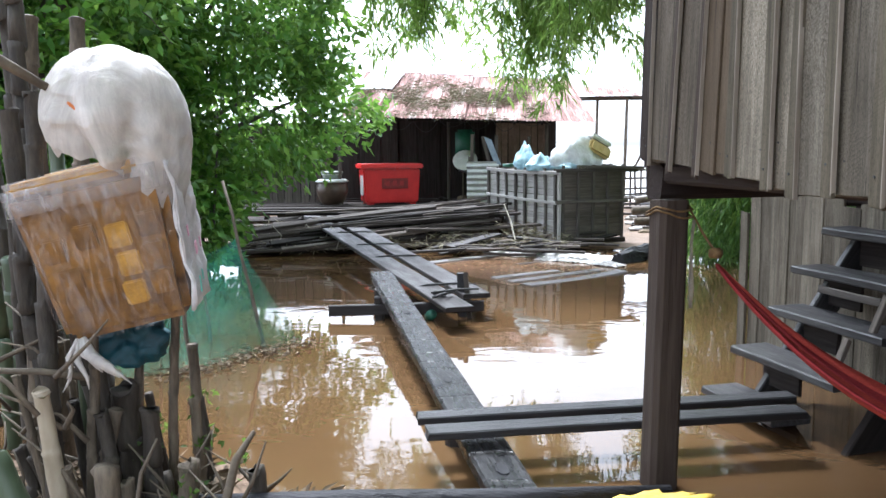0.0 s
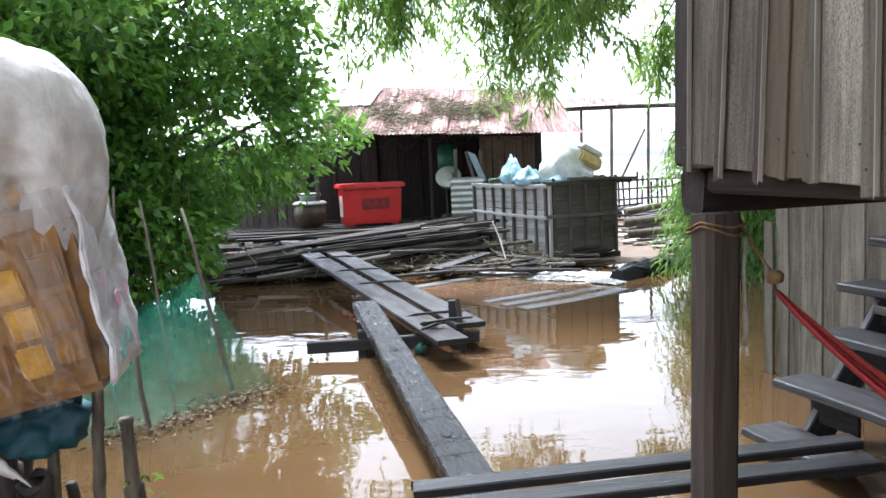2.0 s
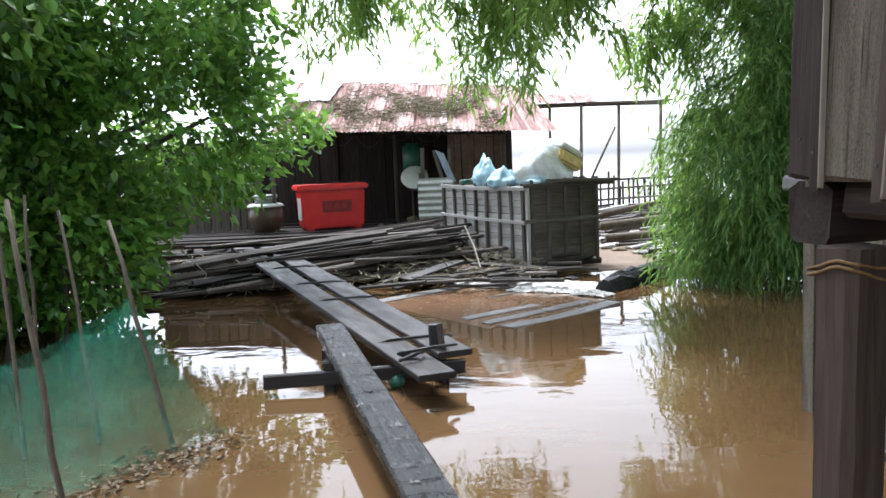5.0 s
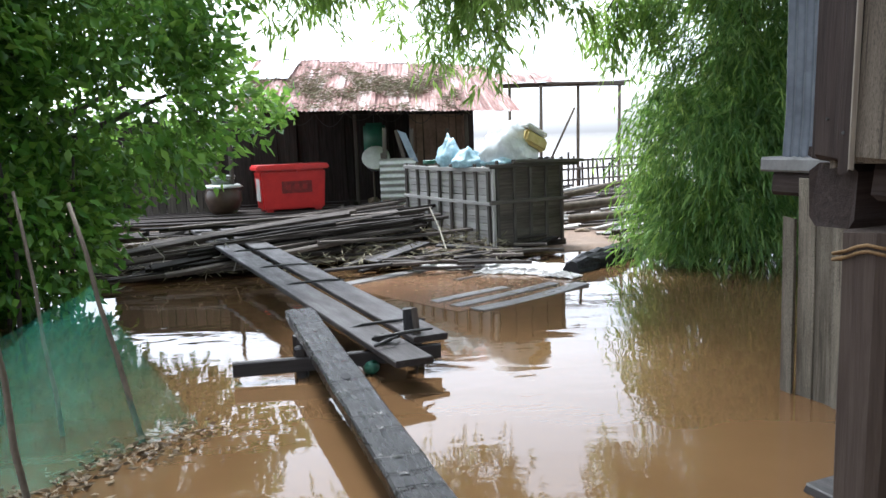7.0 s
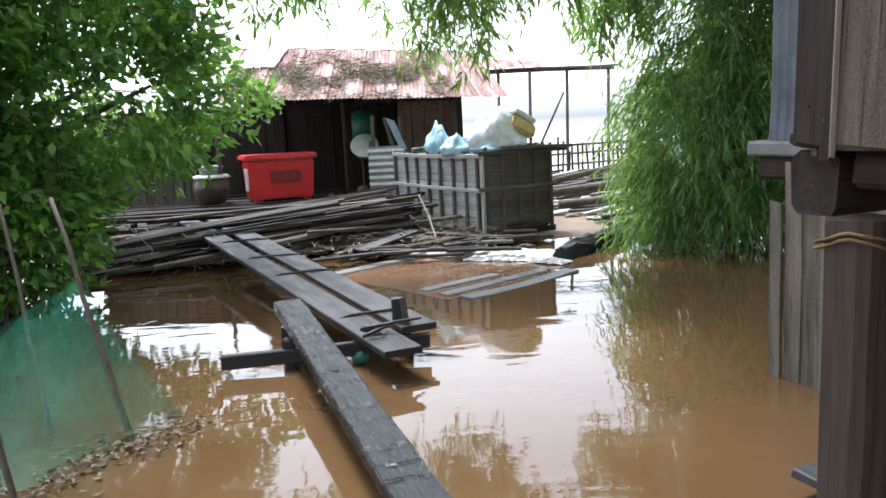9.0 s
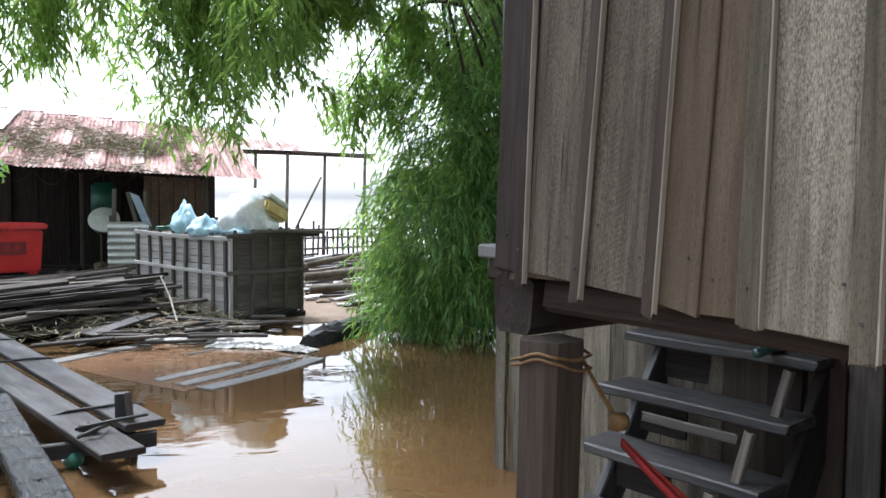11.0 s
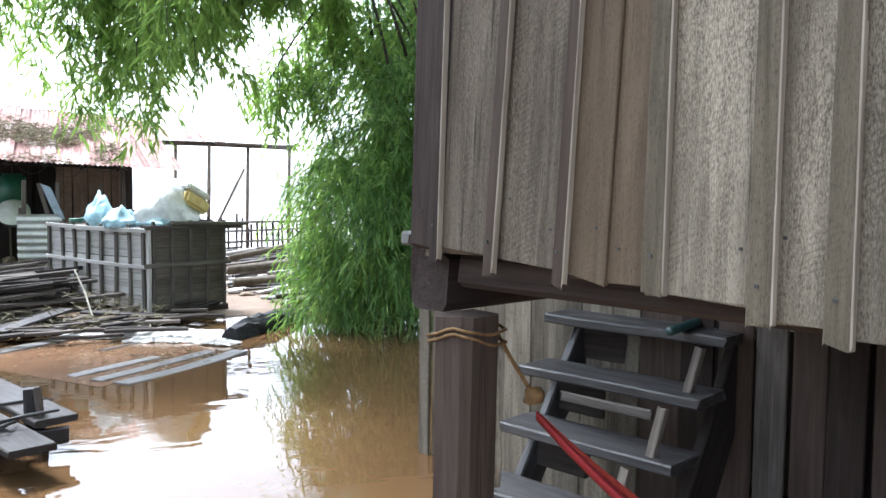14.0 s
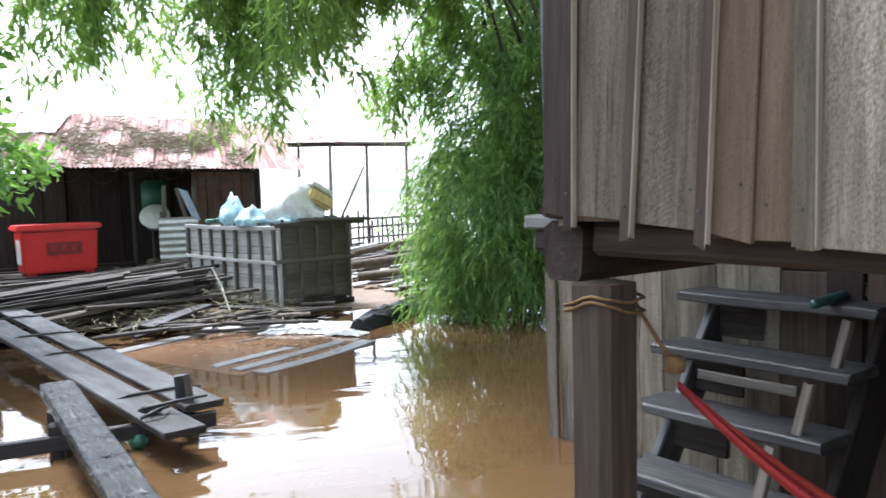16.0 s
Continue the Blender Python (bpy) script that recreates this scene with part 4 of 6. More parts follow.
def porch_things():
    m = Matrix.Translation((-1.0, 17.9, 1.25))
    h = thing("hanging_basin", m, "dark green tarpaulin and white basin hung under the eave", "basin")
    part("tarp", box_bm(0.42, 0.16, 0.62, 0.05), M_GREENB, h, m=m @ Matrix.Translation((0.1, 0, 0.2)), smooth=True)
    part("basin", lathe_bm([(0.12, 0), (0.22, 0.03), (0.25, 0.16), (0.27, 0.17), (0.26, 0.18)], 20), M_WHITE, h, m=m @ Matrix.Translation((0.12, -0.1, 0.06)) @ pose(0, 0, 0, 55, 0, 0), smooth=True)
    part("hanger", tube_bm([(-0.9, 17.9, 2.0), (-0.9, 17.9, 2.6)], 0.008, 5), M_ROPEB, h)
    part("hook_pole", tube_bm([(-0.95, 17.95, 0.5), (-0.95, 17.95, 1.5)], 0.02, 6), M_POLE, h)
    c = thing("hanging_cloth", (-0.2, 16.9, 1.45), "pale blue cloth hanging from a post", "cloth")
    bm = bmesh.new()
    rows = [[bm.verts.new((-0.42 + 0.05 * i + 0.03 * j, 16.72 + 0.02 * math.sin(i * 2.0 + j), 1.9 - 0.075 * j - 0.02 * i)) for i in range(4)] for j in range(8)]
    for r0, r1 in zip(rows, rows[1:]):
        for i in range(3):
            bm.faces.new((r0[i], r0[i + 1], r1[i + 1], r1[i]))
    part("cloth", bm, plain("pale_blue_cloth", (0.20, 0.25, 0.32), (0.36, 0.42, 0.5), 0.8, 12, 0.2), c, smooth=True)
    for k in range(16):
        x, y = RNG.uniform(-1.6, 0.4), RNG.uniform(16.4, 18.2)
        s = RNG.uniform(0.08, 0.2)
        o = part("dark_bundle", crumple_bm(s, s, s * 0.7, k + 20, 0.5, sub=2), RNG.choice([M_HUT, M_CRATED, M_TEAL, M_DEBRIS]), m=Matrix.Translation((x, y, DECK + s * 0.36)))
        tagged(o, "dark bundle of household clutter on the porch", "bundle", "porch clutter")


porch_things()


def crate():
    m = Matrix.Translation((1.0, 13.66, 0.14)) @ pose(0, 0, 0, 0, 0, 31)
    h = thing("slatted_crate", m, "large slatted wooden pen, coloured paler on its lit left side", "crate")
    R, L, H = 1.31, 2.46, 1.14
    at = lambda x, y, z: m @ Vector((x, y, z))
    upx, upy = m.to_3x3() @ Vector((-1, 0, 0)), m.to_3x3() @ Vector((0, -1, 0))
    n = 11
    for k in range(n):
        # left slats coloured pale for the lit side, the others brown for shade
        z = 0.06 + (H - 0.10) * k / (n - 1)
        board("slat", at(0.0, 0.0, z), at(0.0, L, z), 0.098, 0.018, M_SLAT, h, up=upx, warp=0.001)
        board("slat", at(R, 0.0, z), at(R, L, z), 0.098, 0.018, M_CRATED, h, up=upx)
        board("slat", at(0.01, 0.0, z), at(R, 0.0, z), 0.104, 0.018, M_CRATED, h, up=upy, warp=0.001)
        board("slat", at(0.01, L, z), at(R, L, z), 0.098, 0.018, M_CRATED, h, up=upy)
    for k in range(8):
        y = 0.05 + (L - 0.1) * k / 7
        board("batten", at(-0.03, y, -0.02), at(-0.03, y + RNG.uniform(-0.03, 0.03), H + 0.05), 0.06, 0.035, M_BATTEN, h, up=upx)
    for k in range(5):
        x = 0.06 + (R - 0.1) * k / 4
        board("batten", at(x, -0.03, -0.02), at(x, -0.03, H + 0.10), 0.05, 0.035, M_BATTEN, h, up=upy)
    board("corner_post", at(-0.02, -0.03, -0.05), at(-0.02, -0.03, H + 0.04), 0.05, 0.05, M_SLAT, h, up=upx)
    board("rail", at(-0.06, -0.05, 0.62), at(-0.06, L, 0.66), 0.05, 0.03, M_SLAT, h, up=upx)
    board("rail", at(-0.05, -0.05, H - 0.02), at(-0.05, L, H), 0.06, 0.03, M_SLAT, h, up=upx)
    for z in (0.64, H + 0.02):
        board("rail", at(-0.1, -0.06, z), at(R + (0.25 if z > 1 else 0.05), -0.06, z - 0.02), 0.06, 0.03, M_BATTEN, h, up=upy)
    board("top_bar", at(0.3, -0.10, H + 0.08), at(R + 0.35, -0.08, H + 0.04), 0.07, 0.05, M_BATTEN, h)
    for k in range(9):
        x = 0.08 + 0.15 * k
        board("top_board", at(x, 0.0, H - 0.02), at(x, L, H - 0.02), 0.14, 0.02, M_CRATED, h)
    for y in (0.1, 1.2, 2.3):
        board("skid", at(-0.1, y, -0.12), at(R + 0.1, y, -0.12), 0.1, 0.2, M_HUT, h)
    # bags on top
    top = H + 0.01
    b = thing("foam_mattress_bag", m @ Matrix.Translation((0.75, 0.5, top)), "white plastic bag wrapped round yellowed foam", "bag")
    part("bag", crumple_bm(0.44, 0.34, 0.42, 3, 0.3, 1.4), M_WHITEBAG, b, m=m @ Matrix.Translation((0.58, 0.32, top + 0.22)) @ pose(0, 0, 0, 0, -12, 0), smooth=True)
    part("foam", box_bm(0.5, 0.4, 0.20, 0.04), M_FOAM, b, m=m @ Matrix.Translation((0.80, 0.22, top + 0.26)) @ pose(0, 0, 0, 0, 24, 8))
    part("foam_edge", box_bm(0.46, 0.36, 0.08, 0.02), M_WHITE, b, m=m @ Matrix.Translation((0.86, 0.22, top + 0.47)) @ pose(0, 0, 0, 0, 24, 8))
    for k, (x, y, sx, sz) in enumerate([(0.08, 0.72, 0.24, 0.2), (0.14, 1.3, 0.2, 0.33), (0.3, 0.25, 0.2, 0.12)]):
        o = part("plastic_bag", crumple_bm(sx, 0.26, sz, 11 + k, 0.4, 1.5, peak=0.7), M_BLUEBAG, m=m @ Matrix.Translation((x, y, top + sz * 0.5)), smooth=True)
        tagged(o, "crumpled pale blue plastic bag on the pen", "plastic bag", "bags on the pen")
    o = part("green_hose", tube_bm([at(0.02 + 0.08 * math.cos(a), 1.75 + 0.12 * math.sin(a), top + 0.04 + 0.004 * a) for a in [0.5 * i for i in range(26)]], 0.018, 6), M_GREENB, smooth=True)
    tagged(o, "green hose coiled on the pen", "hose")
    for k in range(10):
        s = RNG.uniform(0.05, 0.1)
        o = part("rubbish_bundle", crumple_bm(s, s, s * 0.8, 60 + k, 0.5, sub=2), RNG.choice([M_CRATED, M_FOAM, M_TEAL, M_BATTEN]), m=m @ Matrix.Translation((RNG.uniform(0.1, 1.3), RNG.uniform(0.05, 0.4), top + s * 0.44)))
        tagged(o, "small bundle of rubbish on the pen", "bundle", "rubbish on the pen")


crate()


def lumber():
    h = thing("lumber_pile", (-1.8, 13.6, 0), "long heap of old weathered boards at the water's edge", "lumber pile")
    # long layers lying roughly across the view, rising to the right
    for layer in range(7):
        for k in range(10):
            y = 12.75 + 0.27 * k + 0.10 * layer + RNG.uniform(-0.08, 0.08)
            z = 0.03 + 0.05 * layer + 0.012 * k
            xa = -4.6 + RNG.uniform(-0.4, 1.0) + 0.12 * layer
            xb = RNG.uniform(-1.2, 0.3) + 0.06 * layer - max(0, 1.2 - 0.3 * k)
            tilt = RNG.uniform(0.25, 0.95)
            rise = RNG.uniform(0.02, 0.16) + 0.03 * layer
            board("plank", (xa, y - tilt, z + RNG.uniform(-0.02, 0.02)), (xb, y + tilt * 0.8, z + rise), RNG.uniform(0.05, 0.16), RNG.uniform(0.022, 0.055), M_PILE, h, up=(RNG.uniform(-0.2, 0.2), RNG.uniform(-0.7, 0.3), 1))
    for k in range(16):
        b = Vector((RNG.uniform(-0.5, 0.2), 14.0 + RNG.uniform(-0.35, 0.2), 0.40 + 0.016 * k))
        a = Vector((RNG.uniform(-3.6, -2.4), 12.9 + RNG.uniform(-0.2, 0.9), 0.16 + 0.021 * k))
        board("plank", a, b, RNG.uniform(0.05, 0.11), RNG.uniform(0.025, 0.045), M_PILE, h, rings=7)
    for a, b in (((-3.2, 13.6, 0.50), (0.12, 14.1, 0.70)), ((-2.5, 13.3, 0.42), (0.35, 14.2, 0.55)), ((-2.8, 13.9, 0.52), (0.0, 14.3, 0.64)), ((-1.5, 13.2, 0.36), (0.7, 14.1, 0.36)), ((-3.9, 14.4, 0.52), (-0.6, 14.9, 0.58)), ((-4.4, 14.6, 0.5), (-1.0, 14.5, 0.56))):
        board("plank", a, b, 0.12, 0.045, M_PILE, h, rings=7)
    for k in range(44):
        x, y = RNG.uniform(-1.4, 1.3), RNG.uniform(12.3, 13.9)
        a = RNG.uniform(-0.6, 0.9)
        l = RNG.uniform(0.35, 1.0)
        z = 0.05 + RNG.uniform(0, 0.1) + max(0, y - 13) * 0.08
        board("plank", (x, y, z), (x + l * math.cos(a), y + l * math.sin(a), z + RNG.uniform(-0.03, 0.08)), RNG.uniform(0.06, 0.15), 0.035, M_PILE, h)
    board("plank", (-0.75, 12.75, 0.13), (-0.02, 13.5, 0.26), 0.24, 0.03, M_BRIDGE, h)
    board("plank", (0.15, 13.6, 0.2), (1.2, 13.35, 0.12), 0.2, 0.03, M_BRIDGE, h)
    for k in range(7):
        x, y = -4.3 + 0.25 * k, 12.9 + RNG.uniform(-0.2, 0.5)
        part("cord", tube_bm([(x, y, 0.25), (x + 0.12, y - 0.1, 0.45), (x + 0.3, y - 0.2, 0.3), (x + 0.25, y - 0.3, 0.1)], 0.008, 5, 0.2), M_ROPEG, h)
    part("cord", tube_bm([(0.08, 13.98, 0.72), (0.20, 13.7, 0.45), (0.30, 13.2, 0.12)], 0.012, 5), M_ROPEG, h)
    g = np.random.default_rng(9)
    n = 1500
    pos = np.stack([g.uniform(-4.6, 1.2, n), g.uniform(12.5, 14.6, n), np.zeros(n)], axis=1)
    pos[:, 2] = 0.06 + 0.2 * np.clip((pos[:, 1] - 12.6) / 1.5, 0, 1) + g.uniform(0, 0.1, n)
    tagged(part_me("splinter_litter", bits_mesh("splinter_litter", pos, 0.2, 0.016, M_STRAW, 8, 0.3), h), kind="stuff")


lumber()


def floating_raft():
    h = thing("sunken_raft", (0.3, 11.6, 0), "half sunken raft of boards awash with litter", "raft")
    P = [Vector((-1.24, 11.8, 0)), Vector((0.33, 9.85, 0)), Vector((1.77, 11.1, 0)), Vector((0.70, 13.3, 0))]
    lie = lambda u, v: (P[0].lerp(P[1], u)).lerp(P[3].lerp(P[2], u), v)
    board("plank", lie(0.98, 0.12) + Vector((0, 0, 0.0)), lie(0.98, 1.02) + Vector((0, 0, 0.012)), 0.2, 0.03, M_RAFT, h)
    board("plank", lie(0.86, 0.1) + Vector((0, 0, 0.002)), lie(0.86, 0.9) + Vector((0, 0, 0.006)), 0.16, 0.03, M_RAFT, h)
    board("plank", lie(0.72, 0.1), lie(0.74, 0.62) + Vector((0, 0, 0.004)), 0.14, 0.03, M_RAFT, h)
    board("plank", lie(0.06, -0.02) + Vector((0, 0, 0.0)), lie(0.02, 0.7) + Vector((0, 0, 0.008)), 0.2, 0.03, M_RAFT, h)
    board("plank", lie(0.4, 0.55), lie(0.38, 1.0), 0.1, 0.03, M_PILE, h)
    me = mesh_from("mud_skin", [tuple(p + Vector((0, 0, 0.0035))) for p in (lie(0.02, 0.02), lie(0.95, 0.03), lie(0.95, 0.97), lie(0.02, 0.97))], [(0, 1, 2, 3)], plain("wet_silt", (0.17, 0.09, 0.05), (0.22, 0.13, 0.075), 0.12, 2.5, 0.3))
    part_me("mud_skin", me, h, "silty film of water on the raft")
    g = np.random.default_rng(12)
    n = 420
    pos = np.array([tuple(lie(float(a), float(b))) for a, b in zip(g.uniform(0, 1, n), np.clip(g.normal(0.7, 0.3, n), 0, 1.05))])
    pos[:, 2] = 0.012 + g.uniform(0, 0.02, n)
    tagged(part_me("litter", bits_mesh("litter", pos, 0.08, 0.012, M_STRAW, 5, 0.1), h), "floating straw and chips", kind="stuff")
    f = thing("plastic_scum", (1.15, 12.9, 0), "whitish heap of waterlogged plastic sheeting", "plastic sheet")
    for k, (x, y, sx, sy, turn) in enumerate([(0.62, 12.85, 0.75, 0.34, -12), (1.25, 12.55, 0.62, 0.30, -28), (1.05, 12.15, 0.42, 0.14, -20), (1.62, 11.75, 0.24, 0.12, -35)]):
        bm = bmesh.new()
        rows = []
        for jj in range(15):
            v = jj / 7 - 1
            rows.append([])
            for ii in range(25):
                u = ii / 12 - 1
                rim = 1 + 0.3 * noise.noise(Vector((u * 2.2 + k, v * 2.2, k * 3.0)))
                q = Vector((u * 3.5, v * 3.0, k * 2.0))
                z = 0.055 * (1 - max(abs(u), abs(v)) ** 3) * (0.45 + abs(noise.noise(q))) + 0.03 * abs(noise.noise(q * 2.4)) - 0.004
                rows[-1].append(bm.verts.new((u * sx * rim, v * sy * rim, z)))
        for r0, r1 in zip(rows, rows[1:]):
            for ii in range(24):
                bm.faces.new((r0[ii], r0[ii + 1], r1[ii + 1], r1[ii]))
        part("fold", bm, M_FROTH, f, m=Matrix.Translation((x, y, 0.012)) @ pose(0, 0, 0, 0, 0, turn))
    o = part("charred_log", tube_bm([(1.8 + 0.09 * i, 11.98 + 0.1 * i, 0.03 + 0.04 * math.sin(i * 0.25)) for i in range(14)], [0.10 + 0.05 * math.sin(0.4 + i * 0.2) + RNG.uniform(-0.015, 0.015) for i in range(14)], 20, 0.16), M_BLACK)
    tagged(o, "black waterlogged log lying in the shallows", "log")


floating_raft()


def shore_junk():
    # second hut roof and poles far behind
    h = thing("far_shelter", (3.6, 24, 0), "far open shelter with rusty roof on thin poles", "shelter")
    for k in range(3):
        m = Matrix.Translation((2.1 + 0.5 * k, 23.6, 3.12)) @ pose(0, 0, 0, 12, 6, 0)
        corrugated("roof_sheet", 1.8, 0.55, M_RUST, m=m, parent=h, n_len=3)
    board("roof_beam", (1.9, 23.8, 3.02), (5.6, 24.1, 3.0), 0.12, 0.12, M_BATTEN, h)
    board("roof_beam", (3.4, 23.6, 3.05), (5.8, 24.4, 3.08), 0.2, 0.05, M_CRATED, h)
    for x, y, z in ((2.4, 24, 3.05), (4.25, 24, 3.0), (5.4, 24.1, 3.0), (3.2, 23.7, 3.0)):
        part("pole", tube_bm([(x, y, -0.2), (x + 0.05, y, z)], 0.045, 7, 0.1), M_POLE, h, smooth=True)
    part("brace", tube_bm([(3.5, 23.9, 1.0), (4.2, 24.0, 2.4)], 0.03, 6), M_POLE, h, smooth=True)
    f = thing("river_fence", (4.5, 22, 0), "ramshackle fence of stakes and rails on the shore", "fence")
    for k in range(26):
        x = 2.2 + 0.15 * k + RNG.uniform(-0.04, 0.04)
        y = 22 + 0.06 * k
        board("stake", (x, y, -0.2), (x + RNG.uniform(-0.08, 0.08), y, RNG.uniform(0.8, 1.25)), 0.05, 0.04, M_PILE, f)
    for z in (0.5, 0.8, 1.02):
        board("rail", (2.0, 21.95, z), (6.2, 23.5, z + RNG.uniform(-0.06, 0.06)), 0.06, 0.05, M_PILE, f)
    w = thing("river_hut_annex", (1.5, 20.5, 0), "small brown plank annex behind the hut", "shed")
    for k in range(9):
        board("wall_board", (0.95 + 0.15 * k, 20.4, 0.1), (0.95 + 0.15 * k, 20.4, 1.35), 0.14, 0.03, M_HUTB, w, up=(0, -1, 0))
    board("rail", (0.9, 20.35, 1.36), (2.4, 20.35, 1.36), 0.06, 0.05, M_PILE, w)
    j = thing("driftwood_heap", (3.4, 17.5, 0), "heap of driftwood, poles and planks along the shore", "driftwood")
    for k in range(170):
        y = RNG.uniform(13.6, 22)
        x = RNG.uniform(2.45 if y > 15.4 else 2.75, 5.4)
        a = RNG.uniform(-0.4, 0.7)
        l = RNG.uniform(0.5, 1.9)
        z = max(0.03, ground_height(x, y)) + RNG.uniform(0.0, 0.12) + max(0, y - 17) * 0.05
        board("plank", (x, y, z), (x + l * math.cos(a), y + l * math.sin(a), z + RNG.uniform(-0.03, 0.12)), RNG.uniform(0.05, 0.16), RNG.uniform(0.03, 0.06), RNG.choice([M_PILE, M_SLAT, M_CRATED, M_BRIDGE]), j)
    for a, b, r in (((2.9, 18.6, 0.45), (4.9, 19.4, 0.75), 0.07), ((2.7, 17.6, 0.3), (4.4, 18.0, 0.42), 0.09), ((2.6, 16.4, 0.2), (3.6, 16.5, 0.25), 0.08)):
        part("trunk", tube_bm([a, tuple((Vector(a) + Vector(b)) / 2), b], [r, r * 0.9, r * 0.7], 9, 0.1), M_POLE, j, smooth=True)
    for k in range(34):
        x, y = RNG.uniform(2.6, 5.0), RNG.uniform(13.6, 19)
        s = RNG.uniform(0.1, 0.28)
        part("scum", crumple_bm(s, s * 0.7, 0.05, 90 + k, 0.6, sub=2), RNG.choice([M_FROTH, M_FROTH, M_DEBRIS]), j, m=Matrix.Translation((x, y, max(0.01, ground_height(x, y)) + 0.015)), smooth=True)


shore_junk()

# ---- net and poles by the bank ----
def fish_net():
    h = thing("fishing_net", (-2.2, 6.9, 0), "green fishing net draped over slanting poles in the water", "fishing net")
    apex = Vector((-2.12, 7.08, 0.92))
    tops = [Vector((-1.50, 7.0, -0.02)), apex, Vector((-2.52, 7.15, 0.70)), Vector((-2.95, 7.0, 0.52)), Vector((-3.9, 6.9, 0.46))]
    foot = [Vector((-1.53, 6.95, -0.03)), Vector((-1.80, 6.6, -0.03)), Vector((-2.06, 6.05, -0.03)), Vector((-2.45, 5.75, -0.03)), Vector((-3.9, 5.5, -0.03))]
    bm = bmesh.new()
    rows = []
    for i in range(33):
        u = i / 32 * 4
        k = min(int(u), 3)
        t, f = tops[k].lerp(tops[k + 1], u - k), foot[k].lerp(foot[k + 1], u - k)
        sag = -0.10 * math.sin(math.pi * (u - k)) if k else 0
        rows.append([])
        for j in range(13):
            v = j / 12
            p = t.lerp(f, v) + Vector((0, 0, sag * (1 - v) - 0.18 * v * (1 - v) * 4 * (0.4 if k else 0.2) * (t.z)))
            p += Vector((0.03, 0.05, 0.02)) * noise.noise(Vector((u * 3.5, v * 2.0, 1))) * (1 - v * 0.5)
            rows[-1].append(bm.verts.new(p))
    for r0, r1 in zip(rows, rows[1:]):
        for j in range(12):
            bm.faces.new((r0[j], r0[j + 1], r1[j + 1], r1[j]))
    part("netting", bm, M_NET, h, smooth=True)
    # back curtain of the same net
    bm = bmesh.new()
    rows = []
    for i in range(25):
        u = i / 24 * 4
        k = min(int(u), 3)
        t = tops[k].lerp(tops[k + 1], u - k)
        rows.append([bm.verts.new(t + Vector((0.02 * math.sin(i), 0.12 * v / 6 + 0.02 * math.sin(i * 1.7), -(t.z + 0.03) * v / 6))) for v in range(7)])
    for r0, r1 in zip(rows, rows[1:]):
        for j in range(6):
            bm.faces.new((r0[j], r0[j + 1], r1[j + 1], r1[j]))
    part("netting", bm, M_NET, h, smooth=True)
    for a, b, r in (((-1.63, 6.64, -0.4), (-2.245, 7.175, 1.43), 0.017), ((-2.22, 6.80, -0.4), (-2.74, 7.5, 1.5), 0.014), ((-1.98, 5.85, -0.4), (-2.43, 6.35, 1.62), 0.017), ((-2.84, 7.2, -0.4), (-2.87, 7.3, 1.62), 0.013), ((-2.62, 6.6, -0.4), (-2.95, 7.1, 1.72), 0.014)):
        a, b = Vector(a), Vector(b)
        pts = [a.lerp(b, i / 6) + Vector((RNG.uniform(-1, 1), RNG.uniform(-1, 1), 0)) * 0.012 for i in range(7)]
        part("pole", tube_bm(pts, [r * (1.15 - 0.06 * i) for i in range(7)], 7, 0.08), M_POLE, h, smooth=True)
    g = np.random.default_rng(21)
    n = 380
    t = g.uniform(0, 1, n)
    c = np.stack([-1.5 - 0.75 * t, 6.9 - 1.15 * t, np.zeros(n)], axis=1) + g.normal(0, 1, (n, 3)) * np.array([0.14, 0.10, 0.0])
    c[:, 2] = 0.01 + g.uniform(0, 0.03, n)
    o = part_me("floating_debris", bits_mesh("floating_debris", c, 0.06, 0.02, M_DEBRIS, 6, 0.12))
    tagged(o, "brown leaves and twigs floating along the net", "debris", kind="stuff")


fish_net()

# ---- bamboo stumps and the wrapped box on the bank ----
def culm(name, base, tip, r, material, parent=None, cut=True, nodes=0.2):
    """A weathered stalk: swollen uneven nodes, a slight crook, a hollow ragged top."""
    base, tip = Vector(base), Vector(tip)
    ln = (tip - base).length
    n = max(2, int(ln / nodes))
    pts, rad = [], []
    off = Vector((0, 0, 0))
    for i in range(n):
        u0 = i / n
        for du, k in ((0.0, 1.08), (0.08 / n, 0.99), (0.5 / n, 0.96), (0.9 / n, 0.98), (0.97 / n, 1.10)):
            pts.append(base.lerp(tip, min(1, u0 + du)) + off * min(1, 2 * (1 - u0)))
            rad.append(r * k * (1 - 0.18 * u0) * RNG.uniform(0.94, 1.06))
        off = Vector((RNG.uniform(-0.3, 0.3) * r, RNG.uniform(-0.3, 0.3) * r, 0))
    for du, k in ((-0.006, 0.86), (-0.002, 0.85), (0.0, 0.82), (0.0, 0.78), (0.0, 0.62), (-0.004, 0.58), (-0.04, 0.55)):
        pts.append(tip + (tip - base).normalized() * du)
        rad.append(r * k)
    return part(name, tube_bm(pts, rad, 12, 0.09), material, parent, smooth=True)


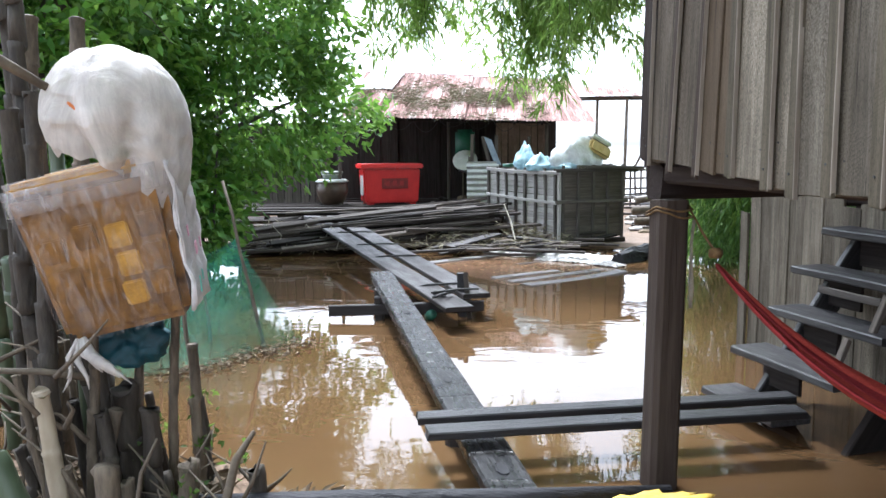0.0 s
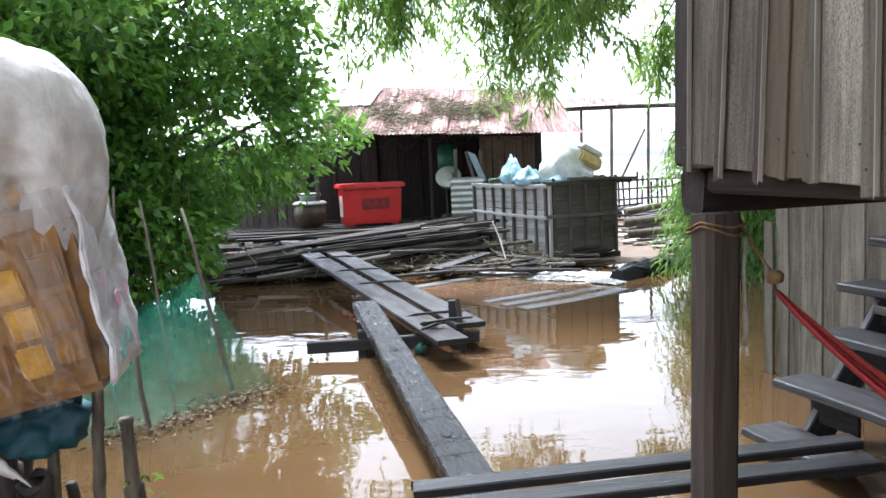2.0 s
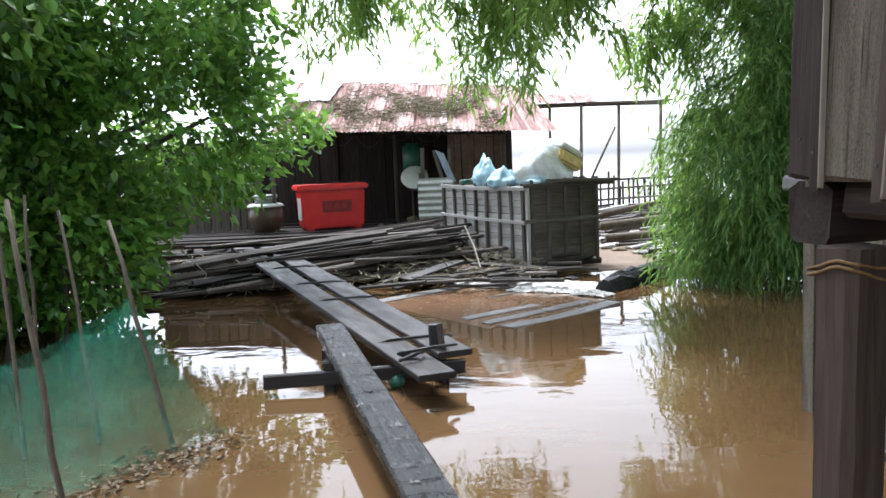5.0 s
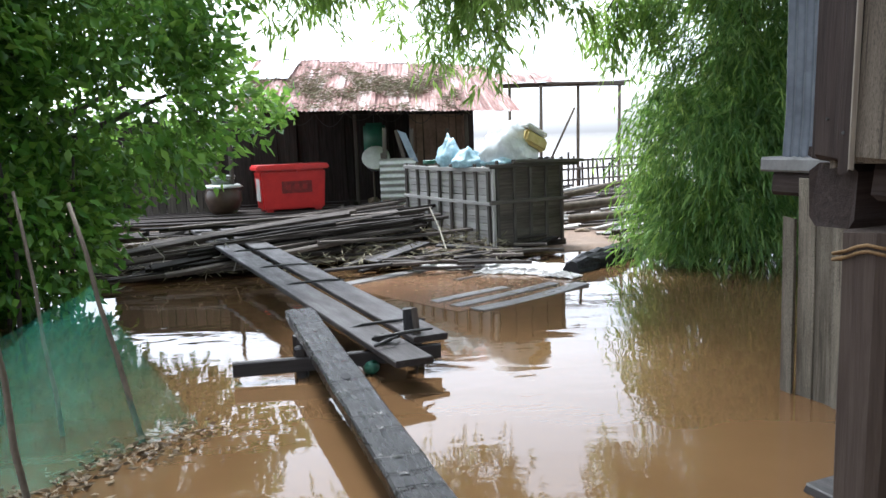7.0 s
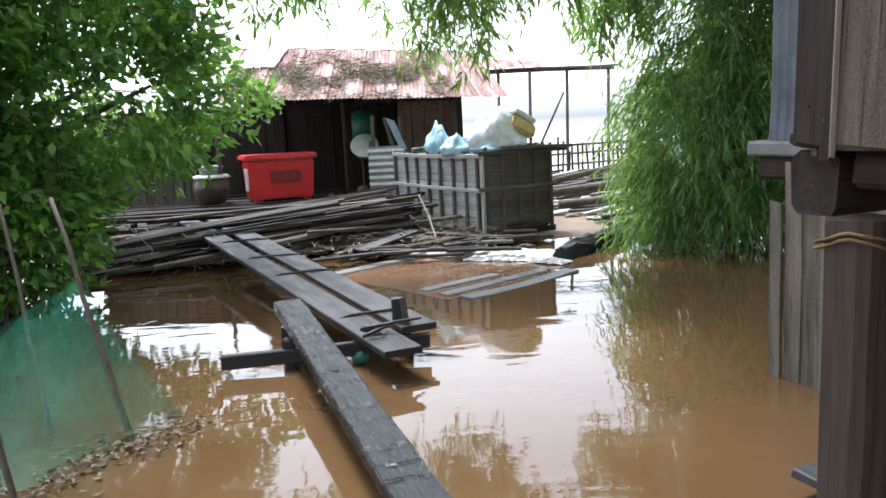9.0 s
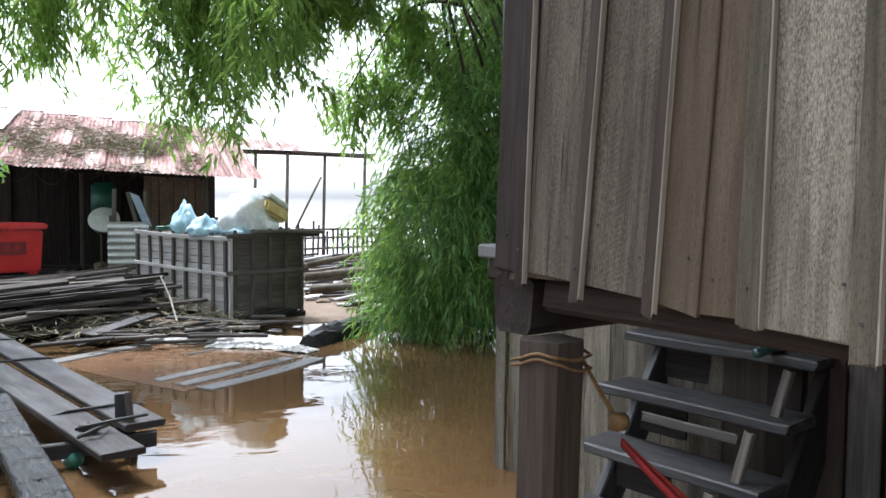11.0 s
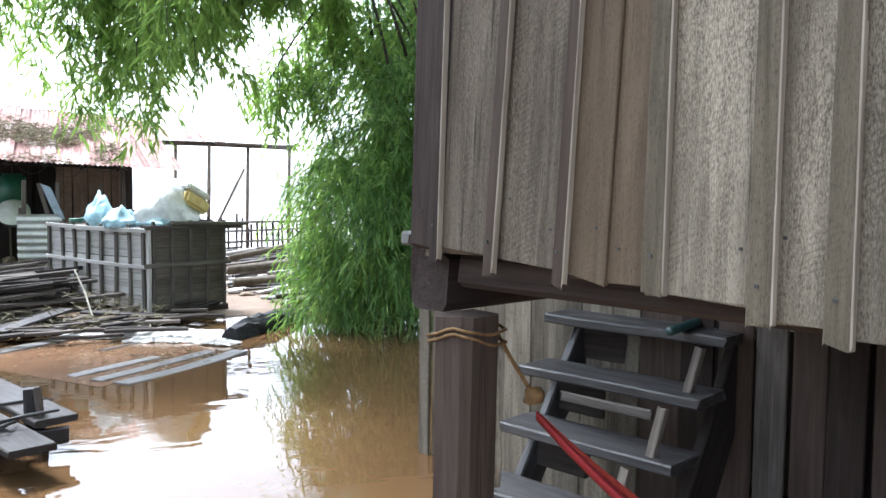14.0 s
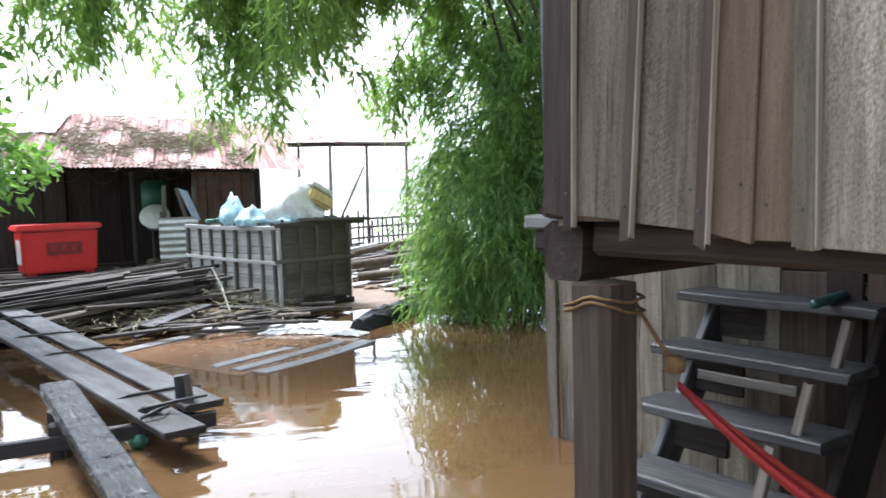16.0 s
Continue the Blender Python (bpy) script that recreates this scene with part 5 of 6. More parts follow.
def bamboo_bank():
    h = thing("bamboo_clump_base", (-1.5, 3.5, 0), "cut bamboo stumps crowded on the muddy bank", "bamboo stumps")
    spec = [
        ((-1.40, 3.15, 0.0), (-1.46, 3.12, 0.76), 0.036, M_BAMP), ((-1.15, 3.06, 0.0), (-1.16, 3.05, 0.47), 0.055, M_BAMT),
        ((-1.14, 3.4, -0.1), (-1.14, 3.40, 0.60), 0.045, M_BAMD), ((-1.30, 3.5, -0.1), (-1.315, 3.50, 0.66), 0.068, M_BAMD),
        ((-1.03, 3.8, -0.1), (-1.12, 3.82, 0.51), 0.045, M_BAMD), ((-0.72, 3.5, -0.1), (-0.72, 3.5, 0.29), 0.045, M_BAMD), ((-1.35, 3.5, 0.0), (-1.50, 3.5, 0.95), 0.06, M_BAMD),
        ((-1.60, 3.4, 0.0), (-1.70, 3.4, 1.9), 0.05, M_BAMD), ((-1.75, 3.6, 0.0), (-1.85, 3.7, 3.6), 0.04, M_BAMD),
        ((-1.42, 3.55, 0.0), (-1.46, 3.55, 0.9), 0.05, M_BAMD), ((-1.62, 3.9, 0.0), (-1.70, 4.0, 1.2), 0.06, M_BAMD),
        ((-1.33, 2.88, 0.1), (-1.62, 2.9, 0.78), 0.06, M_BAMG),
        ((-1.85, 3.2, 0.0), (-1.95, 3.2, 2.2), 0.06, M_BAMD), ((-2.0, 4.0, 0.0), (-2.3, 4.2, 4.2), 0.04, M_BAMD),
    ]
    for k in range(20):
        x, y = RNG.uniform(-3.0, -1.45), RNG.uniform(3.1, 5.0)
        hgt = RNG.uniform(0.5, 2.6)
        x = min(x, -0.45 - 0.72 * (y - 2.2))
        spec.append(((x, y, 0.0), (x + RNG.uniform(-0.2, 0.2), y + RNG.uniform(-0.15, 0.15), hgt), RNG.uniform(0.03, 0.06), RNG.choice([M_BAMD, M_BAMT, M_BAMD, M_BAMG])))
    for k in range(9):
        x, y = RNG.uniform(-1.5, -0.95), RNG.uniform(3.2, 3.75)
        spec.append(((x, y, -0.05), (x + RNG.uniform(-0.05, 0.05), y, RNG.uniform(0.12, 0.4)), RNG.uniform(0.03, 0.055), RNG.choice([M_BAMD, M_BAMT])))
    for k in range(16):
        x, y = RNG.uniform(-1.75, -1.08), RNG.uniform(3.25, 3.8)
        spec.append(((x, y, 0.0), (x + RNG.uniform(-0.22, 0.16), y + RNG.uniform(-0.1, 0.1), RNG.uniform(0.35, 0.85)), RNG.uniform(0.014, 0.036), RNG.choice([M_BAMD, M_BAMD, M_BAMT])))
    for a, b, r, mt in spec:
        culm("bamboo_stump", a, b, r, mt, h)
    for a, b, r in (((-1.08, 2.9, 0.1), (-0.92, 3.0, 0.62), 0.012), ((-1.0, 2.95, 0.1), (-0.88, 3.0, 0.35), 0.012), ((-0.84, 3.15, 0.1), (-0.64, 3.3, 0.55), 0.024), ((-1.4, 3.0, 0.7), (-1.75, 3.0, 1.0), 0.012), ((-1.3, 3.2, 0.8), (-1.8, 3.1, 0.85), 0.018)):
        a, b = Vector(a), Vector(b)
        part("dead_branch", tube_bm([a, a.lerp(b, 0.4) + Vector((0.02, 0, 0.01)), a.lerp(b, 0.75) - Vector((0.02, 0, 0)), b], [r, r * 0.85, r * 0.7, r * 0.35], 6, 0.15), M_POLE, h, smooth=True)
    part("dead_branch", tube_bm([(-1.75, 2.95, 2.2), (-1.5, 3.0, 2.09), (-1.33, 3.1, 1.965)], [0.03, 0.026, 0.016], 7, 0.15), M_POLE, h, smooth=True)
    for k in range(46):
        x, y, z = RNG.uniform(-2.0, -0.7), RNG.uniform(2.9, 3.8), RNG.uniform(0.08, 0.9)
        a = Vector((x, y, z if x < -1.3 else 0.1))
        e = a + Vector((RNG.uniform(-0.35, 0.35), RNG.uniform(-0.15, 0.15), RNG.uniform(0.05, 0.4)))
        part("dead_branch", tube_bm([a, a.lerp(e, 0.5) + Vector((0.03, 0, 0.02)), e], [0.013, 0.008, 0.003], 5, 0.2), RNG.choice([M_POLE, M_BAMT]), h, smooth=True)
    g = np.random.default_rng(31)
    pos, way = [], []
    for c in ((-1.02, 3.72, 0.34), (-1.2, 3.6, 0.46), (-0.85, 3.6, 0.30), (-0.95, 3.3, 0.26), (-1.10, 3.8, 0.52), (-1.22, 3.5, 0.36)):
        n = 20
        pos.append(np.array(c) + g.normal(0, 0.036, (n, 3)))
        way.append(g.normal(0, 1, (n, 3)) + np.array([0, 0, 0.1]))
    tagged(part_me("sprout_foliage", leaves_mesh("sprout_foliage", np.concatenate(pos), np.concatenate(way), 0.042, 0.02, M_SPROUT, 3), h), "small green leafy sprouts", kind="stuff")
    n = 1600
    c = np.stack([g.uniform(-2.2, -0.4, n), g.uniform(2.4, 3.9, n), np.zeros(n)], axis=1)
    c[:, 2] = [ground_height(float(a), float(b)) + 0.012 for a, b in c[:, :2]]
    o = part_me("bank_litter", bits_mesh("bank_litter", c, 0.12, 0.03, M_DEBRIS, 16, 0.3))
    tagged(o, "dead leaves and twigs on the muddy bank", "leaf litter", kind="stuff")
    o = part("edge_log", tube_bm([(-0.95, 3.42, 0.16), (-0.3, 3.50, 0.16), (0.4, 3.60, 0.155), (1.15, 3.74, 0.15)], [0.045, 0.05, 0.045, 0.04], 10, 0.12), M_BLACK, smooth=True)
    tagged(o, "dark log edging the bank", "log")
    o = part("yellow_cloth", crumple_bm(0.30, 0.11, 0.06, 41, 0.6, 2.0), M_YELLOW, m=Matrix.Translation((0.93, 3.45, 0.17)) @ pose(0, 0, 0, 0, -12, 8), smooth=True)
    tagged(o, "crumpled yellow cloth on the bank", "cloth")


bamboo_bank()


def wrapped_box():
    m = Matrix.Translation((-1.15, 3.37, 1.015)) @ pose(0, 0, 0, 4, -12, 14)
    h = thing("wrapped_carton", m, "orange-brown carton box bound in clear plastic wrap", "box")
    part("carton", box_bm(0.60, 0.44, 0.63, 0.035, 0.84), M_CARD, h, m=m)
    for k, (x, z) in enumerate(((0.10, 0.10), (0.11, 0.22), (0.10, 0.34), (0.21, 0.12), (0.22, 0.24), (0.22, 0.36), (0.0, 0.13), (-0.12, 0.2), (-0.15, 0.33), (-0.02, 0.36))):
        part("packet", box_bm(0.09, 0.012, 0.10, 0.008), M_AMBER if k < 3 else M_CARD, h, m=m @ Matrix.Translation((x - 0.03, -0.182 - 0.04 * z / 0.6, z)) @ pose(0, 0, 0, 4, 0, 0))
    part("top_foam", box_bm(0.58, 0.42, 0.05, 0.02), M_AMBER, h, m=m @ Matrix.Translation((0, 0, 0.615)))
    bm = box_bm(0.625, 0.465, 0.67, 0.04, 0.85)
    bmesh.ops.subdivide_edges(bm, edges=bm.edges[:], cuts=5, use_grid_fill=True)
    for v in bm.verts:
        v.co += v.co.normalized() * 0.016 * noise.noise(v.co * 9) + Vector((0, 0, 0))
    part("wrap", bm, M_WRAP, h, "wrinkled clear stretch wrap", m @ Matrix.Translation((0, 0, -0.012)), True)
    bm = box_bm(0.016, 0.43, 0.62, 0.005)
    bmesh.ops.subdivide_edges(bm, edges=bm.edges[:], cuts=15, use_grid_fill=True)
    for v in bm.verts:
        v.co.x += 0.045 * abs(noise.noise(v.co * 5 + Vector((0, 0, 4)))) + 0.022 * abs(noise.noise(v.co * 14))
        v.co.y += 0.02 * noise.noise(v.co * 6)
    side = part("side_sheet", bm, film("printed_white_film", (0.72, 0.69, 0.70), 0.9, 0.3, 9), h, "white printed plastic crumpled on the side", m @ Matrix.Translation((0.262, 0, 0.02)) @ pose(0, 0, 0, 0, 4.6, 0), True)
    prints = [plain("teal_print", (0.10, 0.42, 0.36), (0.2, 0.55, 0.48), 0.4, 20, 0), plain("pink_print", (0.55, 0.22, 0.34), (0.68, 0.4, 0.5), 0.4, 20, 0)]
    for k in range(7):
        y, z = RNG.uniform(-0.17, 0.15), RNG.uniform(0.06, 0.55)
        part("print_mark", box_bm(0.004, RNG.uniform(0.02, 0.05), RNG.uniform(0.03, 0.08), 0.001), prints[k % 2], side, m=m @ Matrix.Translation((0.292 + 0.08 * z, y, z)) @ pose(0, 0, 0, RNG.uniform(-30, 30), 4.6, 0))
    bm = box_bm(0.64, 0.48, 0.16, 0.03, 0.97)
    bmesh.ops.subdivide_edges(bm, edges=bm.edges[:], cuts=4, use_grid_fill=True)
    for v in bm.verts:
        v.co += Vector((v.co.x, v.co.y, 0)).normalized() * 0.014 * noise.noise(v.co * 11)
    part("wrap_band", bm, film("cloudy_wrap", (0.70, 0.67, 0.68), 0.26, 0.12, 9, 0.8), h, "cloudy bunched wrap round the rim", m @ Matrix.Translation((0, 0, 0.51)), True)
    for dx, dz, r in ((0.17, -0.15, 0.012), (0.10, -0.13, 0.009), (0.20, -0.18, 0.006), (-0.04, -0.16, 0.008), (-0.08, -0.22, 0.005), (0.05, -0.2, 0.006)):
        a = m @ Vector((-0.19 + RNG.uniform(-0.02, 0.02), -0.19, 0.015))
        e = a + Vector((dx, -0.03, dz))
        part("torn_tail", tube_bm([a, a.lerp(e, 0.35) + Vector((-0.02, 0, -0.02)), a.lerp(e, 0.7) + Vector((0.01, -0.01, -0.012)), e], [r * 0.9, r * 1.5, r * 1.1, r * 0.2], 8, 0.75), M_BAG, h, smooth=True)
    # milky sheet thrown over the top: a dome with pleats and an uneven hanging hem
    top = m @ Vector((0.135, 0.0, 0.80))
    b = thing("plastic_sheet", top, "milky white plastic sheet thrown over the box", "plastic sheet")
    bm = bmesh.new()
    nu, nv = 144, 60
    rows = []
    for j in range(nv + 1):
        v = j / nv
        row = []
        for i in range(nu):
            th = 2 * math.pi * i / nu
            d = Vector((math.cos(th), math.sin(th), 0))
            hem = 0.10 + 0.24 * max(0, math.cos(th + 0.10)) ** 2 + 0.03 * max(0, math.cos(th + 1.75)) ** 3 + 0.03 * noise.noise(d * 3.1)
            if v < 0.55:
                a = v / 0.55 * math.pi / 2
                r, z = math.sin(a) ** 0.85, 0.31 * math.cos(a)
            else:
                w = (v - 0.55) / 0.45
                r, z = 1 - 0.16 * w * w, -hem * w
            q = d * r * 1.5 + Vector((0, 0, z * 5))
            grow = min(1, max(0, (v - 0.1) * 1.6))
            ridge = abs(noise.noise(Vector((d.x * 1.9, d.y * 1.9, 0.5 * v + 3)))) - 0.12
            crease = abs(noise.noise(q * 1.7 + Vector((5, 2, 8)))) - 0.15
            fold = math.exp(-((th - 5.55 + 0.25 * v) / 0.16) ** 2) + 0.6 * math.exp(-((th - 4.35 - 0.4 * v) / 0.12) ** 2)
            r *= 1 - 0.15 * ridge * grow * grow - 0.06 * crease - 0.24 * fold * grow * grow + 0.012 * noise.noise(q * 4)
            z += 0.035 * crease - 0.03 * d.x * r
            row.append(bm.verts.new((d.x * r * 0.29 + 0.005, d.y * r * 0.29, z)))
        rows.append(row)
    for j in range(nv):
        for i in range(nu):
            q = [rows[j][i], rows[j + 1][i], rows[j + 1][(i + 1) % nu], rows[j][(i + 1) % nu]]
            bm.faces.new(q)
    bmesh.ops.remove_doubles(bm, verts=rows[0], dist=0.001)
    part("sheet", bm, M_BAG, b, m=Matrix.Translation(top), smooth=True)
    part("tear_mark", box_bm(0.012, 0.004, 0.10, 0.002), plain("orange_tape", (0.5, 0.13, 0.03), (0.62, 0.2, 0.05), 0.6, 9, 0), b, m=m @ Matrix.Translation((0.10, -0.255, 0.84)) @ pose(0, 0, 0, -8, -35, 0))
    # props under it
    o = part("teal_sack", crumple_bm(0.15, 0.12, 0.14, 23, 0.7, 2.6), M_TEAL, m=Matrix.Translation((-1.27, 3.50, 0.87)), smooth=True)
    tagged(o, "dark teal woven sack on the stumps", "sack")
    p = thing("bamboo_prop", (-1.2, 3.3, 0), "bamboo stakes propping up the wrapped box", "stake")
    for a, b2 in (((-1.42, 3.35, 0.0), (-1.32, 3.30, 1.02)), ((-1.16, 3.6, 0.0), (-1.06, 3.52, 1.06)), ((-1.34, 3.6, 0.0), (-1.22, 3.5, 1.06))):
        culm("prop", a, b2, 0.024, M_BAMT, p)


wrapped_box()

# ---- trees ----
def shell_points(g, ellipsoids, n, inner=0.62):
    """Points in the outer part of a union of ellipsoids, and the outward way at each."""
    pts, out = [], []
    vol = np.array([a[3] * a[4] * a[5] for a in ellipsoids]) ** 0.75
    for e, k in zip(ellipsoids, (vol / vol.sum() * n).astype(int)):
        d = g.normal(size=(k, 3))
        d /= np.linalg.norm(d, axis=1, keepdims=True)
        lump = np.array([1 + 0.22 * noise.noise(Vector((float(a) * 2.3 + e[0], float(b) * 2.3 + e[1], float(c) * 2.3 + e[2]))) for a, b, c in d])
        r = g.uniform(inner, 1.0, k) ** 0.7 * lump
        pts.append(np.array(e[:3]) + d * r[:, None] * np.array(e[3:]))
        out.append(d)
    return np.concatenate(pts), np.concatenate(out)


def shrub_tree():
    h = thing("broadleaf_tree", (-5.6, 11.8, 0), "dense dark green broadleaf tree leaning over the water", "tree")
    g = np.random.default_rng(2)
    E = [(-4.85, 12.3, 2.45, 2.85, 2.1, 1.35), (-4.4, 12.0, 3.9, 2.15, 1.8, 1.4), (-4.6, 10.7, 0.8, 1.2, 1.0, 0.95), (-6.0, 9.8, 0.9, 1.6, 1.2, 1.0), (-5.7, 11.2, 1.3, 2.2, 1.9, 1.35), (-6.8, 10.2, 3.6, 3.0, 2.4, 2.2), (-7.4, 9.6, 1.6, 2.6, 2.3, 1.6), (-4.9, 8.6, 3.7, 1.7, 1.4, 1.1), (-5.9, 12, 5.2, 2.4, 2.0, 1.2), (-6.2, 6.6, 3.6, 1.9, 1.6, 1.3), (-5.3, 7.7, 2.5, 1.6, 1.4, 1.5), (-5.0, 8.2, 1.2, 1.25, 1.1, 1.0)]
    tipc, tipd = shell_points(g, E, 1500, 0.58)
    cl = np.repeat(tipc, 7, axis=0) + g.normal(0, 0.17, (len(tipc) * 7, 3))
    out = np.repeat(tipd, 7, axis=0)
    low = cl[:, 2] > 0.12
    cl, out = cl[low], out[low]
    k = 8
    pos = np.repeat(cl, k, axis=0) + g.normal(0, 0.10, (len(cl) * k, 3))
    way = np.repeat(out, k, axis=0) * 0.5 + g.normal(0, 0.8, (len(cl) * k, 3)) + np.array([0, 0, -0.15])
    keep = pos[:, 2] > 0.04
    tagged(part_me("crown", leaves_mesh("crown", pos[keep], way[keep], 0.145, 0.08, M_LEAF, 4, 0.15), h), "glossy green leaves", kind="stuff")
    # outer shell of brighter-coloured leaves that stands in for light on the crown
    oc, od = shell_points(g, E, 4200, 0.85)
    op = np.repeat(oc, 6, axis=0) + g.normal(0, 0.12, (len(oc) * 6, 3))
    ow = np.repeat(od, 6, axis=0) + g.normal(0, 0.6, (len(oc) * 6, 3))
    ok = op[:, 2] > 0.1
    tagged(part_me("lit_crown", leaves_mesh("lit_crown", op[ok], ow[ok], 0.155, 0.085, M_LEAFLIT, 14, 0.2), h), "outer leaves coloured brighter as if lit", kind="stuff")
    # out-of-view leaves added overhead to hold sky light off the bank
    n = 5000
    cx, cy = g.uniform(-4, 6, n), g.uniform(-6, 1.5, n)
    dens = np.array([noise.noise(Vector((float(a) * 0.45, float(b) * 0.45, 5))) > -0.22 for a, b in zip(cx, cy)])
    top = np.stack([cx, cy, 7.4 + g.normal(0, 0.5, n)], axis=1)[dens]
    tagged(part_me("unseen_crown", leaves_mesh("unseen_crown", top, g.normal(0, 1, top.shape) * np.array([1, 1, 0.3]), 0.34, 0.2, M_LEAF, 9, 0.1), h), "unseen high canopy added to shade the bank", kind="stuff")
    root = Vector((-5.8, 11.6, -0.2))
    part("trunk", tube_bm([root, root + Vector((0.1, -0.1, 0.8)), root + Vector((0.3, 0, 1.8)), root + Vector((0.2, 0.2, 3.2)), root + Vector((0.3, 0.3, 4.8))], [0.26, 0.2, 0.17, 0.12, 0.05], 10, 0.08), M_BARK, h, smooth=True)
    for e in E:
        for q in range(4):
            t = Vector(e[:3]) + Vector((g.uniform(-0.6, 0.6) * e[3], g.uniform(-0.6, 0.6) * e[4], g.uniform(-0.3, 0.6) * e[5]))
            s = root + Vector((0.2, 0, g.uniform(0.7, 2.2)))
            mid = s.lerp(t, 0.5) + Vector((0, 0, 0.35))
            part("limb", tube_bm([s, mid, t], [0.09, 0.06, 0.02], 7, 0.1), M_BARK, h, smooth=True)
    for q in range(14):
        a = Vector((g.uniform(-6.2, -3.9), g.uniform(8.6, 11.2), -0.4))
        e = a + Vector((g.uniform(-0.4, 0.4), g.uniform(-0.2, 0.4), g.uniform(1.4, 2.4)))
        part("stem", tube_bm([a, a.lerp(e, 0.5) + Vector((g.normal(0, 0.06), 0, 0)), e], [0.028, 0.022, 0.014], 6, 0.1), M_BARK, h, smooth=True)
    tw = shell_points(g, E, 150, 0.8)
    for c, d in zip(*tw):
        if c[2] < 0.4:
            continue
        a = Vector(c) - Vector(d) * 0.35
        e = Vector(c) + Vector(d) * g.uniform(0.15, 0.4) + Vector((g.normal(0, 0.12), g.normal(0, 0.12), g.uniform(-0.35, 0.1)))
        part("twig", tube_bm([a, a.lerp(e, 0.5) + Vector((0, 0, 0.05)), e], [0.008, 0.006, 0.003], 5, 0.1), M_POLE, h)
    part("limb", tube_bm([(-4.9, 8.2, 1.9), (-4.2, 8.0, 3.2), (-3.7, 7.9, 4.6), (-3.5, 7.9, 5.6)], [0.17, 0.15, 0.13, 0.1], 9, 0.06), M_BARK, h, smooth=True)
    part("limb", tube_bm([(-5.7, 11.5, 0.8), (-5.3, 9.4, 1.3), (-4.9, 8.2, 1.9)], [0.19, 0.18, 0.17], 9, 0.06), M_BARK, h, smooth=True)


shrub_tree()


def sprays(g, origins, ways, length, per, hang):
    """Leaves along drooping twigs: leaf places and ways."""
    n = len(origins)
    ways = ways / np.maximum(np.linalg.norm(ways, axis=1, keepdims=True), 1e-6)
    ln = length * g.uniform(0.5, 1.3, n)
    pos, way = [], []
    for i in range(per):
        u = (i + g.uniform(0, 1, n)) / per
        p = origins + ways * (ln * u)[:, None]
        p[:, 2] -= hang * ln * u ** 2
        d = ways * (1 - 0.5 * u)[:, None] + g.normal(0, 0.45, (n, 3))
        d[:, 2] -= 0.35 + 0.75 * u * hang
        pos.append(p + g.normal(0, 0.012, (n, 3)))
        way.append(d)
    return np.concatenate(pos), np.concatenate(way)


